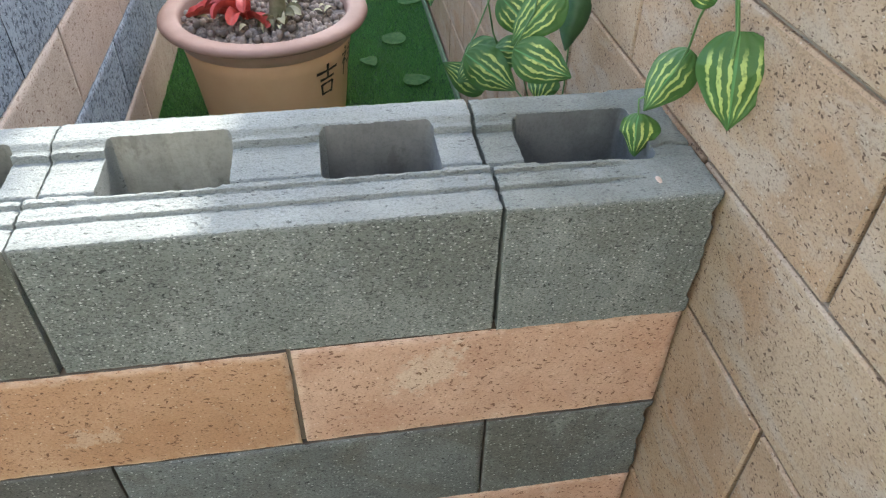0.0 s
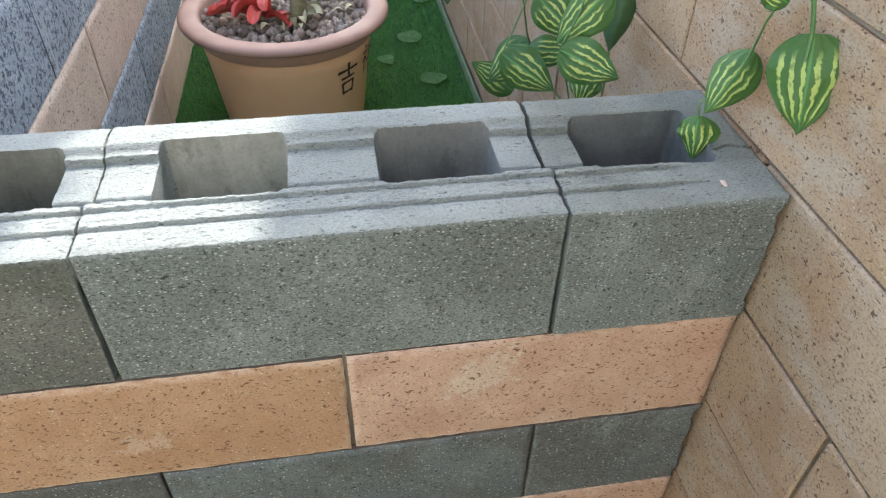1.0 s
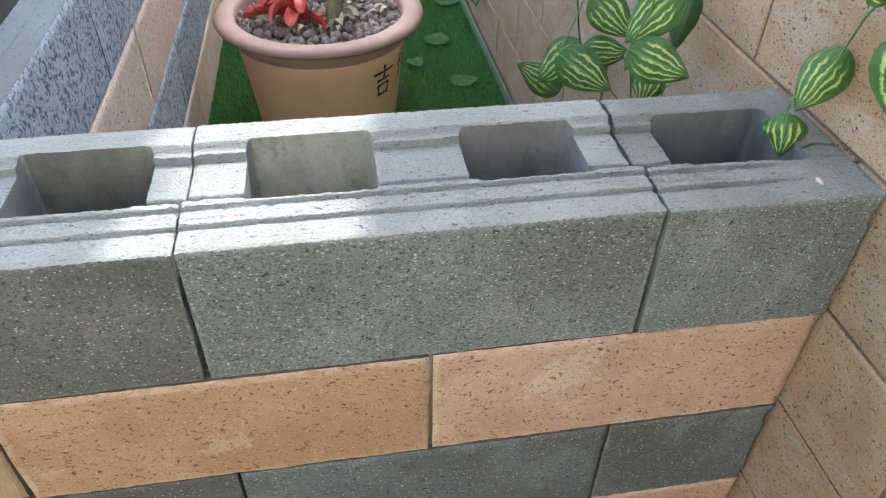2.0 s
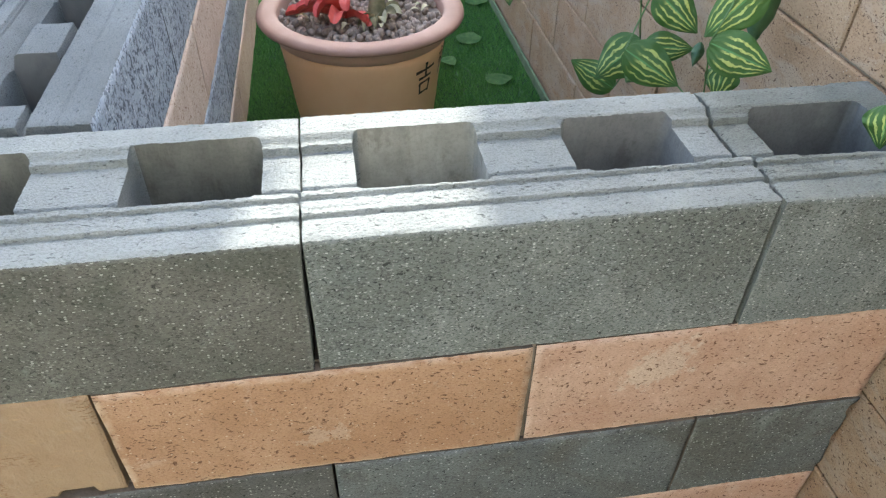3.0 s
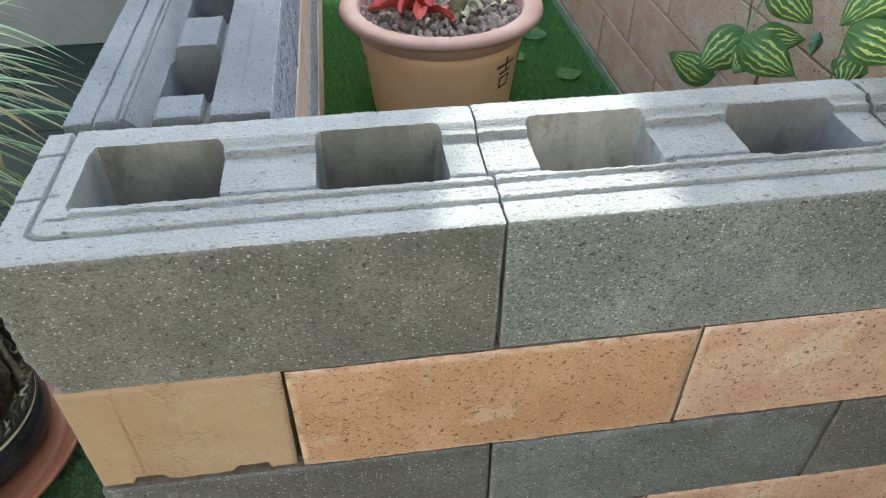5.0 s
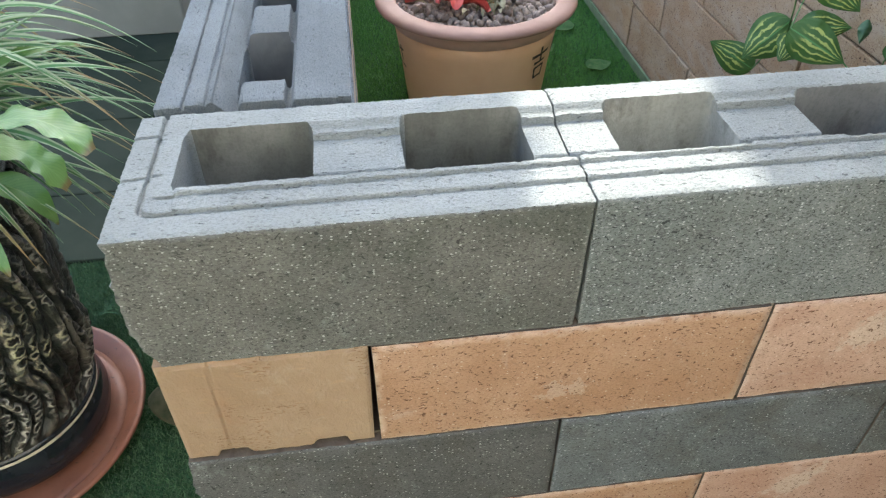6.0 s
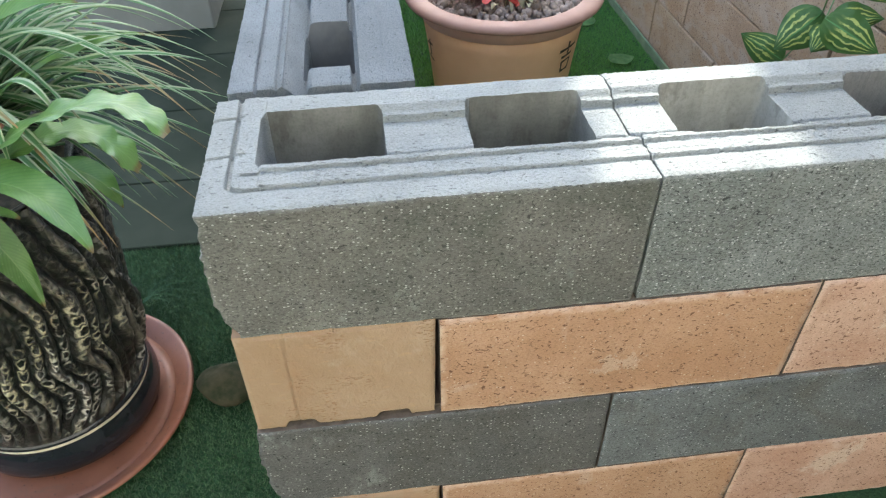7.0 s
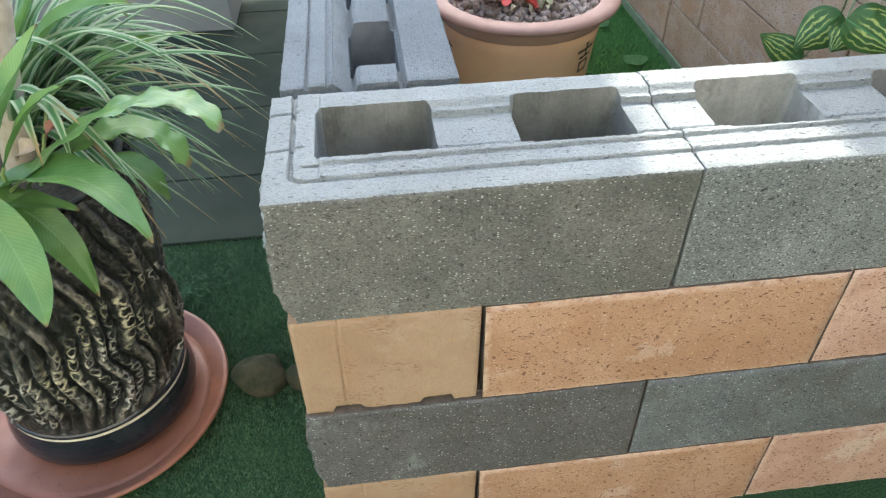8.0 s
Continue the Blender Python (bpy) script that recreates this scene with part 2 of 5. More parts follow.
def blade_leaf():
    """Narrow blade, green down the middle, creamy along the edges, browned at some tips."""
    m = Mat("variegated_blade", 0.5, spec=0.4)
    u, v = m.split(m.uv)[0], m.split(m.uv)[1]
    off = m.math("ABSOLUTE", m.math("SUBTRACT", u, 0.5))
    g = m.mix(m.noise(30, 3), (0.045, 0.14, 0.04), (0.10, 0.235, 0.08))
    edge = m.math("ADD", m.math("MULTIPLY", off, 1.0), m.math("MULTIPLY", m.math("SUBTRACT", m.noise(14, 2), 0.5), 0.25))
    c = m.mix(m.ramp(edge, 0.20, 0.32), g, (0.33, 0.41, 0.25))
    dry = m.math("MULTIPLY", m.ramp(v, 0.78, 0.96), m.ramp(m.rnd, 0.42, 0.5))
    c = m.mix(dry, c, (0.33, 0.22, 0.10))
    m.colour(c)
    m.bump(m.math("SINE", m.math("MULTIPLY", u, 60.0)), 0.0003, 0.4)
    m.thin(0.3)
    return m.m


def bark_glaze():
    """Dark glazed bark: roping ridges with pale-ringed knots along their crests."""
    m = Mat("glazed_bark", 0.35, spec=0.5)
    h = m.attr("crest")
    u, v = m.split(m.uv)[0], m.split(m.uv)[1]
    wob = m.math("MULTIPLY", m.math("SUBTRACT", m.noise(85, 3, 0.6), 0.5), 0.75)
    wob2 = m.math("MULTIPLY", m.math("SUBTRACT", m.noise(60, 3, 0.6), 0.5), 1.2)
    # chain of open knots along each rope, shifted from rope to rope
    lane = m.math("FLOOR", u)
    shift = m.math("FRACT", m.math("MULTIPLY", m.math("SINE", m.math("MULTIPLY", lane, 12.9)), 43.7))
    fu = m.math("SUBTRACT", m.math("FRACT", m.math("ADD", u, m.math("MULTIPLY", wob, 0.35))), 0.5)
    fv = m.math("SUBTRACT", m.math("FRACT", m.math("ADD", m.math("ADD", v, shift), wob2)), 0.5)
    d = m.math("SQRT", m.math("ADD", m.math("MULTIPLY", m.math("MULTIPLY", fu, fu), 1.5), m.math("MULTIPLY", fv, fv)))
    ring = m.math("MULTIPLY", m.ramp(d, 0.22, 0.30), m.ramp(d, 0.39, 0.50, 1.0, 0.0))
    eye = m.ramp(d, 0.19, 0.28, 1.0, 0.0)
    some = m.math("MULTIPLY", m.ramp(m.noise(11, 3, 0.6), 0.43, 0.56), m.ramp(m.noise(42, 3, 0.6), 0.38, 0.52))
    some = m.math("MULTIPLY", some, m.ramp(v, 13.5, 18.5, 1.0, 0.2))
    fibre = m.noise(90, 4, 0.7, m.stretch((1.0, 1.0, 0.16)))
    c = m.mix(m.noise(30, 4), (0.008, 0.010, 0.009), (0.026, 0.025, 0.021))
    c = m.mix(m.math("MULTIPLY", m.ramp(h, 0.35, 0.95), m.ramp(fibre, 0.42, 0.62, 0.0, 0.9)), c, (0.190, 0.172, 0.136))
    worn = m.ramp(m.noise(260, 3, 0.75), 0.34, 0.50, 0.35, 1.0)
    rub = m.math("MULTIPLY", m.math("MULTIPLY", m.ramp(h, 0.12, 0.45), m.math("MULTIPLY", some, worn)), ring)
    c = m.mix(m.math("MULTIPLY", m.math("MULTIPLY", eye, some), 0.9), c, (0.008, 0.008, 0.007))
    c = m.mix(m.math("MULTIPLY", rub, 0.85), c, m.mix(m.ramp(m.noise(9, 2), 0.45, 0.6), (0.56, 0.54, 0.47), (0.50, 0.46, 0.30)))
    m.colour(c)
    m.rough(m.ramp(rub, 0.0, 1.0, 0.30, 0.6))
    m.bump(m.math("ADD", m.math("ADD", m.noise(130, 4, 0.6), m.math("MULTIPLY", fibre, 1.2)), m.math("MULTIPLY", m.math("SUBTRACT", ring, eye), m.math("MULTIPLY", some, 1.2))), 0.0024, 0.9)
    return m.m


def turf():
    m = Mat("artificial_turf", 0.75, spec=0.2)
    c = m.mix(m.ramp(m.noise(5, 4), 0.3, 0.7), (0.030, 0.085, 0.036), (0.046, 0.13, 0.052))
    c = m.mix(m.ramp(m.noise(260, 3, 0.7), 0.35, 0.65), m.mix(1.0, c, (0.5, 0.5, 0.5), "MULTIPLY"), c)
    m.colour(c)
    m.bump(m.noise(220, 3, 0.7), 0.006, 1.0)
    return m.m


def turf_blade(name, a, b):
    m = Mat(name, 0.7, spec=0.2)
    g = m.t.nodes.new("ShaderNodeNewGeometry")
    m.colour(m.mix(g.outputs["Random Per Island"], a, b))
    return m.m


def pebble():
    m = Mat("clay_pebble", 0.85, spec=0.3)
    g = m.t.nodes.new("ShaderNodeNewGeometry")
    c = m.mix(g.outputs["Random Per Island"], (0.20, 0.155, 0.125), (0.40, 0.335, 0.285))
    m.colour(m.mix(m.ramp(m.noise(150, 3), 0.4, 0.7, 0.0, 0.5), c, (0.12, 0.085, 0.065)))
    m.bump(m.noise(300, 3), 0.0012, 0.8)
    return m.m


CONCRETE = concrete("raw_concrete", (0.274, 0.289, 0.274), (0.332, 0.350, 0.331))
# dust, plus some of the tall wall's shade put into the tone
DUSTY_SHADED = concrete("dusty_shaded_concrete", (0.21, 0.223, 0.200), (0.30, 0.314, 0.290))
DARK = ground_face("grey_ground_face", (0.150, 0.164, 0.155), (0.205, 0.220, 0.209), (0.50, 0.52, 0.50), (0.030, 0.034, 0.032), (0.93, 0.95, 0.97), 0.14, grit=0.62, voids=0.46, vscale=215, edge=0.15, stain=(0.138, 0.148, 0.137))
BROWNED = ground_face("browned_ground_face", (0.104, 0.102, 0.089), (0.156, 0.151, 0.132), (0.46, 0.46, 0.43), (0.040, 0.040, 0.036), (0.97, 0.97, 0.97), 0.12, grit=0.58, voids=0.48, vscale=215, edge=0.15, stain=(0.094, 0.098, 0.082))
CHARCOAL = ground_face("charcoal_ground_face", (0.104, 0.112, 0.110), (0.152, 0.162, 0.158), (0.46, 0.48, 0.47), (0.022, 0.024, 0.024), (0.95, 0.97, 1.0), 0.10, grit=0.50, voids=0.38, vscale=215, edge=0.08, stain=(0.100, 0.100, 0.088))
UMBER = ground_face("umber_ground_face", (0.082, 0.082, 0.077), (0.118, 0.116, 0.109), (0.44, 0.44, 0.41), (0.020, 0.020, 0.019), (0.97, 0.97, 0.97), 0.10, grit=0.45, voids=0.36, vscale=215, edge=0.08, stain=(0.084, 0.080, 0.070))
# coarse grey face; its lighter, bluer tone has the skylight in it
SKYLIT_GRANITE = ground_face("skylit_granite_face", (0.255, 0.290, 0.325), (0.345, 0.382, 0.418), (0.60, 0.64, 0.67), (0.040, 0.050, 0.066), (0.94, 0.97, 1.0), 0.14, grit=0.85, voids=0.38, vscale=165, stretch=1.2, fine_scale=170, edge=0.15)
# salmon face paled to carry the skylight on the side wall
SKYLIT_PINK = ground_face("skylit_salmon_ground_face", (0.52, 0.41, 0.32), (0.62, 0.51, 0.41), (0.68, 0.56, 0.47), (0.20, 0.11, 0.07), (1.0, 0.95, 0.95), 0.05, 0.4, grit=0.4, voids=0.5, vscale=110)
ORANGE = ground_face("salmon_ground_face", (0.340, 0.196, 0.112), (0.415, 0.260, 0.163), (0.62, 0.48, 0.36), (0.115, 0.052, 0.026), (1.0, 0.97, 0.97), 0.06, 0.2, grit=0.26, voids=0.62, vscale=165, edge=0.6, splash=(0.195, 0.055, 0.026, 3.0, 0.28))
FADED = ground_face("faded_salmon_ground_face", (0.410, 0.252, 0.178), (0.50, 0.342, 0.256), (0.64, 0.50, 0.40), (0.120, 0.056, 0.030), (1.0, 0.97, 0.97), 0.06, 0.3, grit=0.28, voids=0.62, vscale=165, edge=0.6, splash=(0.135, 0.095, 0.034, 0.8, 0.45))
TAN = ground_face("tan_ground_face", (0.310, 0.212, 0.132), (0.395, 0.286, 0.188), (0.48, 0.39, 0.30), (0.085, 0.046, 0.028), (1.0, 0.95, 0.93), 0.05, 0.0, grit=0.30, voids=0.62, vscale=180, stretch=1.9, blots=((0.335, 0.196, 0.102), (0.395, 0.322, 0.252)))
SIDE_CONCRETE = concrete("weathered_concrete", (0.162, 0.179, 0.182), (0.216, 0.237, 0.241), 0.8)
OCHRE = plain_end()
# tone raised for the sun that bounces into one hole
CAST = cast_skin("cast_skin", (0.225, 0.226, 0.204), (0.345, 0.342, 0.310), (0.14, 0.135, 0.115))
BLUISH_CAST = cast_skin("bluish_cast_skin", (0.115, 0.122, 0.124), (0.175, 0.182, 0.182), (0.09, 0.093, 0.09))
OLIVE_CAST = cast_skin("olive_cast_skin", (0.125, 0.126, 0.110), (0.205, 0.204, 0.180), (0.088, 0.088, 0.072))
# streaky copy of that skin, toned down for the hole away from the sun
SHADED_CAST = cast_skin("shaded_cast_skin", (0.150, 0.153, 0.148), (0.225, 0.227, 0.218), (0.10, 0.10, 0.093))
# shade inside the side wall's holes, put into the skin tone
SIDE_HOLE_SHADE = simple("side_hole_shade", (0.07, 0.078, 0.085), (0.12, 0.128, 0.135), 14, 0.9, 0.001)
MORTAR = simple("mortar", (0.085, 0.066, 0.052), (0.165, 0.130, 0.100), 40, 0.95, 0.002)
MORTAR_TAN = simple("tan_mortar", (0.09, 0.068, 0.05), (0.34, 0.28, 0.22), 5, 0.95, 0.002)
# one turf in two tones: yard blades carry stronger light, front blades shade
TURF, TURF_BLADE, TURF_LIT = turf(), turf_blade("turf_blade", (0.050, 0.094, 0.052), (0.108, 0.192, 0.092)), turf_blade("lit_turf_blade", (0.074, 0.205, 0.056), (0.165, 0.40, 0.105))
# slab colour darkened to hold the deep shade behind the planter
SHADED_PAVING = simple("shaded_paving", (0.023, 0.032, 0.023), (0.035, 0.045, 0.033), 6, 0.95, 0.0006, spec=0.1)
POT = simple("buff_glazed_clay", (0.74, 0.455, 0.255), (0.82, 0.545, 0.325), 5, 0.5, 0.0004, bscale=90)
POT_RIM = simple("pink_clay", (0.33, 0.195, 0.150), (0.41, 0.258, 0.202), 9, 0.65, 0.0004, bscale=120)
# rim clay lightened to make up for missing light under the lip
LIT_COLLAR = simple("lightened_pink_clay", (0.60, 0.385, 0.30), (0.68, 0.46, 0.365), 9, 0.6, 0.0004, bscale=120)
TERRACOTTA = fired_clay()
BLACK_GLAZE = simple("black_glaze", (0.008, 0.010, 0.013), (0.018, 0.02, 0.024), 20, 0.12, 0.0002)
TRIM_GREEN = simple("turf_backing", (0.075, 0.13, 0.07), (0.12, 0.185, 0.105), 30, 0.9, 0.002)
CREAM = simple("cream_line", (0.45, 0.42, 0.30), (0.55, 0.5, 0.38), 60, 0.4)
INK = simple("brown_ink", (0.025, 0.018, 0.012), (0.05, 0.035, 0.02), 90, 0.6)
BARK = bark_glaze()
PEBBLE = pebble()
RED = simple("red_petal", (0.46, 0.036, 0.030), (0.66, 0.125, 0.098), 30, 0.45, 0.0006, bscale=60)
PALE = simple("pale_husk", (0.42, 0.40, 0.24), (0.58, 0.53, 0.36), 40, 0.6, 0.0008)
DULL_STALK = simple("olive_stalk", (0.15, 0.14, 0.07), (0.25, 0.22, 0.125), 60, 0.7, 0.001)
STALK = simple("green_stalk", (0.16, 0.24, 0.07), (0.25, 0.30, 0.11), 40, 0.5)
STEM = simple("vine_stem", (0.055, 0.13, 0.035), (0.10, 0.20, 0.06), 60, 0.5)
TRUNK = simple("pale_trunk", (0.30, 0.245, 0.175), (0.46, 0.40, 0.31), 30, 0.85, 0.002, bscale=70)
SOIL = simple("potting_soil", (0.035, 0.028, 0.018), (0.10, 0.075, 0.050), 90, 0.95, 0.004, bscale=120)
# pale plaster greyed down, the back wall's shade is in the colour
SHADED_PLASTER = simple("shaded_plaster", (0.165, 0.175, 0.160), (0.225, 0.235, 0.215), 4, 0.85, 0.0005, bscale=60)
PLASTER = simple("plaster", (0.58, 0.54, 0.47), (0.68, 0.64, 0.57), 3, 0.9, 0.001, bscale=50)
STONE = simple("mossy_stone", (0.022, 0.030, 0.016), (0.062, 0.056, 0.036), 34, 0.9, 0.003, spec=0.1, bscale=60)
SCREEN_GREY = simple("sun_screen_sheet", (0.40, 0.41, 0.42), (0.48, 0.49, 0.5), 4, 0.5)
MELON, FROND, BLADE = melon_leaf(), frond_leaf(), blade_leaf()


# ---- building helpers ----
def empty(name, x=0.0, y=0.0, z=0.0):
    ob = new(name)
    ob.empty_display_size = 0.05
    ob.location = (x, y, z)
    return ob


def mesh_of(name, verts, faces, mats, slots=None, uvs=None, smooth=False):
    me = bpy.data.meshes.new(name)
    me.from_pydata([tuple(v) for v in verts], [], faces)
    for m in mats if isinstance(mats, (list, tuple)) else [mats]:
        me.materials.append(m)
    if slots is not None:
        me.polygons.foreach_set("material_index", slots)
    if uvs is not None:
        layer = me.uv_layers.new(name="UVMap")
        flat = [c for loop in me.loops for c in uvs[loop.vertex_index]]
        layer.data.foreach_set("uv", flat)
    if smooth:
        me.polygons.foreach_set("use_smooth", [True] * len(me.polygons))
    me.update()
    return me


def part(name, data, material=None, parent=None, label=""):
    """Links a mesh, or a bmesh, as one object under a thing or a part."""
    if isinstance(data, bmesh.types.BMesh):
        me = bpy.data.meshes.new(name)
        data.to_mesh(me)
        data.free()
        me.materials.append(material)
        data = me
    ob = new(name, data)
    ob.parent = parent
    return tagged(ob, label)


def nz(x, y, z, s):
    return noise.noise((x * s, y * s, z * s))


def sstep(a, b, x):
    t = min(1.0, max(0.0, (x - a) / (b - a)))
    return t * t * (3 - 2 * t)


def lathe(profile, n, mats, slot_of=None, smooth=True, name="lathe"):
    """A turned shape round z from a profile of (radius, height)."""
    verts, faces, slots = [], [], []
    for r, z in profile:
        for k in range(n):
            a = 2 * math.pi * k / n
            verts.append((r * math.cos(a), r * math.sin(a), z))
    for i in range(len(profile) - 1):
        for k in range(n):
            k2 = (k + 1) % n
            faces.append((i * n + k, i * n + k2, (i + 1) * n + k2, (i + 1) * n + k))
            slots.append(slot_of(i) if slot_of else 0)
    return mesh_of(name, verts, faces, mats, slots, smooth=smooth)


def tube(points, radius, mat, n=7, tip=0.6, name="tube"):
    """A round stem along points."""
    pts = [Vector(p) for p in points]
    verts, faces = [], []
    for i, p in enumerate(pts):
        d = (pts[min(i + 1, len(pts) - 1)] - pts[max(i - 1, 0)]).normalized()
        side = d.orthogonal().normalized()
        up = d.cross(side)
        r = radius * (1 - (1 - tip) * i / (len(pts) - 1))
        for k in range(n):
            a = 2 * math.pi * k / n
            verts.append(p + side * (r * math.cos(a)) + up * (r * math.sin(a)))
    for i in range(len(pts) - 1):
        for k in range(n):
            k2 = (k + 1) % n
            faces.append((i * n + k, i * n + k2, (i + 1) * n + k2, (i + 1) * n + k))
    return mesh_of(name, verts, faces, mat, smooth=True)


def bez(a, b, c, t):
    return a * (1 - t) ** 2 + b * (2 * t * (1 - t)) + c * t * t


# ---- blocks ----
L, W, H = 0.4, 0.19, 0.15


def rect_sdf(x, y, box, r):
    """Signed distance to a round-cornered rectangle (x0, x1, y0, y1): negative inside."""
    cx, cy = (box[0] + box[1]) / 2, (box[2] + box[3]) / 2
    qx, qy = abs(x - cx) - (box[1] - box[0]) / 2 + r, abs(y - cy) - (box[3] - box[2]) / 2 + r
    return math.hypot(max(qx, 0), max(qy, 0)) + min(max(qx, qy), 0) - r


def cast_block(name, length, width, height, step, rows, top, holes, faced, seed, rough_end=0.0, face=DARK, body=None, cast=None, chips=0.0018, fine_x=(), fine_y=(), worn=1.0, taper=0.0, lit_back=False, rough_far=0.0):
    """A cast block: its top a relief with holes through the body, its sides rough. faced: which sides carry the ground face
    (0 front, 1 far end, 2 back, 3 near end)."""
    def lines(size, fine):
        out = [0.0]
        while out[-1] < size - 1e-6:
            x = out[-1]
            out.append(x + (0.0010 if any(a <= x < b for a, b in fine) else step))
        return [x * size / out[-1] for x in out]

    xs, ys = lines(length, fine_x), lines(width, fine_y)
    nx, ny = len(xs) - 1, len(ys) - 1
    verts, faces, slots, rim = [], [], [], []

    def pos(i, j):
        return xs[i], ys[j]

    def hole_d(x, y):
        return min((rect_sdf(x, y, h, 0.009) for h in holes), default=1.0)

    cell = [[hole_d((xs[i] + xs[i + 1]) / 2, (ys[j] + ys[j + 1]) / 2) > 0 for j in range(ny)] for i in range(nx)]
    index, plain = {}, {}
    for i in range(nx + 1):
        for j in range(ny + 1):
            near = [cell[a][b] for a in (i - 1, i) for b in (j - 1, j) if 0 <= a < nx and 0 <= b < ny]
            if not any(near):
                continue
            x, y = pos(i, j)
            if not all(near):
                for _ in range(3):
                    e = 1e-4
                    d = hole_d(x, y)
                    gx, gy = (hole_d(x + e, y) - d) / e, (hole_d(x, y + e) - d) / e
                    g = math.hypot(gx, gy) or 1.0
                    x, y = x - gx / g * d, y - gy / g * d
                plain[i, j] = (x, y)
                x += 0.0002 * nz(x, y, seed, 110) + 0.0005 * nz(x, y, seed, 300)
                y += 0.0002 * nz(x, y, seed + 2, 110) + 0.0006 * nz(x, y, seed + 2, 300)
            px, py = x, y
            if i in (0, nx):
                px += chips * (0.2 * nz(seed, y, 1.7, 60) + 0.5 * nz(seed, y, 1.7, 280))
            if j in (0, ny):
                py += chips * (0.2 * nz(x, seed, 4.1, 60) + 0.5 * nz(x, seed, 4.1, 280))
            z = height + top(x, y) + 0.0006 * nz(x, y, seed, 260) + 0.0006 * nz(x, y, seed, 40)
            edge = min(x, y, length - x, width - y)
            if edge < 0.006:
                z -= worn * (0.0014 + 0.0010 * max(0, nz(x, y, seed + 3, 70)) + 0.0012 * nz(x, y, seed + 4, 290)) * (1 - edge / 0.006) ** 2
            index[i, j] = len(verts)
            verts.append([px, py, z])
            rim.append(1 - sstep(0.0, 0.005, edge))
    for i in range(nx):
        for j in range(ny):
            if cell[i][j]:
                faces.append((index[i, j], index[i + 1, j], index[i + 1, j + 1], index[i, j + 1]))
                slots.append(0)
    # walls of the holes: ragged at the rim, smooth below
    low = {}

    def down(key, z):
        if (key, z) not in low:
            low[key, z] = len(verts)
            verts.append([*plain[key], z])
            rim.append(0.0)
        return low[key, z]

    for i in range(nx):
        for j in range(ny):
            if cell[i][j]:
                continue
            for a, b, di, dj in (((i, j), (i + 1, j), 0, -1), ((i + 1, j), (i + 1, j + 1), 1, 0), ((i + 1, j + 1), (i, j + 1), 0, 1), ((i, j + 1), (i, j), -1, 0)):
                u, v = i + di, j + dj
                if 0 <= u < nx and 0 <= v < ny and cell[u][v]:
                    za = height - 0.024
                    faces.append((index[a], index[b], down(b, za), down(a, za)))
                    faces.append((down(a, za), down(b, za), down(b, 0.0), down(a, 0.0)))
                    # walls turned to the open sky take the paler tone, skylight as colour
                    left = any(abs((plain[a][0] + plain[b][0]) / 2 - h[0]) < 0.006 for h in holes) or (lit_back and any((plain[a][1] + plain[b][1]) / 2 > h[3] - 0.004 for h in holes))
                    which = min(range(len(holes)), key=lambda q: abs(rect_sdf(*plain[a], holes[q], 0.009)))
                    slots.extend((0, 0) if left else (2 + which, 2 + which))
    # the four sides
    ring = [((i, 0), 0, 0, -1) for i in range(nx)] + [((nx, j), 1, 1, 0) for j in range(ny)]
    ring += [((i, ny), 2, 0, 1) for i in range(nx, 0, -1)] + [((0, j), 3, -1, 0) for j in range(ny, 0, -1)]
    n = len(ring)
    prev = [index[k] for k, *_ in ring]
    for f in [r / rows for r in range(1, rows)] + [0.975, 1.0]:
        cur = []
        for m, (key, side, ox, oy) in enumerate(ring):
            x, y, zt = verts[index[key]]
            z = zt * (1 - f)
            fade, (sx, sy) = max(0.0, 1 - f * height / 0.009), pos(*key)
            x, y = sx + (x - sx) * fade, sy + (y - sy) * fade
            amp = 0.0009
            d = amp * nz(x * 1.0 + seed, y, z, 120) + 0.0012 * nz(x, y + seed, z, 25)
            bx, by = x + ox * d, y + oy * d
            if rough_end and x < 0.012:
                bulge = rough_end * (math.sin(math.pi * min(1, f * 1.15)) * 0.9 + 0.9 * nz(y, seed, z, 18) + 0.7 * nz(y, seed, z, 70) + 0.45 * nz(y, seed, z, 170))
                bulge -= rough_end * 1.6 * sstep(0.75, 1.0, f)
                bx -= bulge * (1 - x / 0.012)
            bx -= taper * f * max(0.0, x / length) ** 6
            if rough_far and x > length - 0.012:
                bite = rough_far * (0.35 + 0.9 * nz(y, seed, z, 22) + 0.7 * nz(y, seed, z, 60) + 0.5 * nz(y, seed, z, 150))
                bx -= max(0.0, bite) * (1 - (length - x) / 0.012)
            if f == 1.0:                             # worn lower arris
                back = 0.0006 + 0.0005 * nz(x, y, seed, 70) + 0.0004 * nz(x, y, seed, 240)
                bx, by = bx - ox * back, by - oy * back
                z += 0.0006 * abs(nz(x, y, seed, 70))
            cur.append(len(verts))
            verts.append([bx, by, z])
            along = min(x, length - x) if side in (0, 2) else min(y, width - y)
            rim.append(1 - sstep(0.0, 0.0055, min(z, zt - z, along)))
        for m in range(n):
            m2 = (m + 1) % n
            faces.append((prev[m2], prev[m], cur[m], cur[m2]))
            slots.append(1 if ring[m][1] in faced else 0)
        prev = cur
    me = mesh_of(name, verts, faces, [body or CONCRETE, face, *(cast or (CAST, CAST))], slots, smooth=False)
    me.polygons.foreach_set("use_smooth", [k == 1 for k in slots])
    at = me.attributes.new("rim", "FLOAT", "POINT")
    at.data.foreach_set("value", rim)
    return me


def groove(d, centre, width, depth):
    return -depth * (1 - sstep(width / 2 - 0.0012, width / 2 + 0.0002, abs(d - centre)))


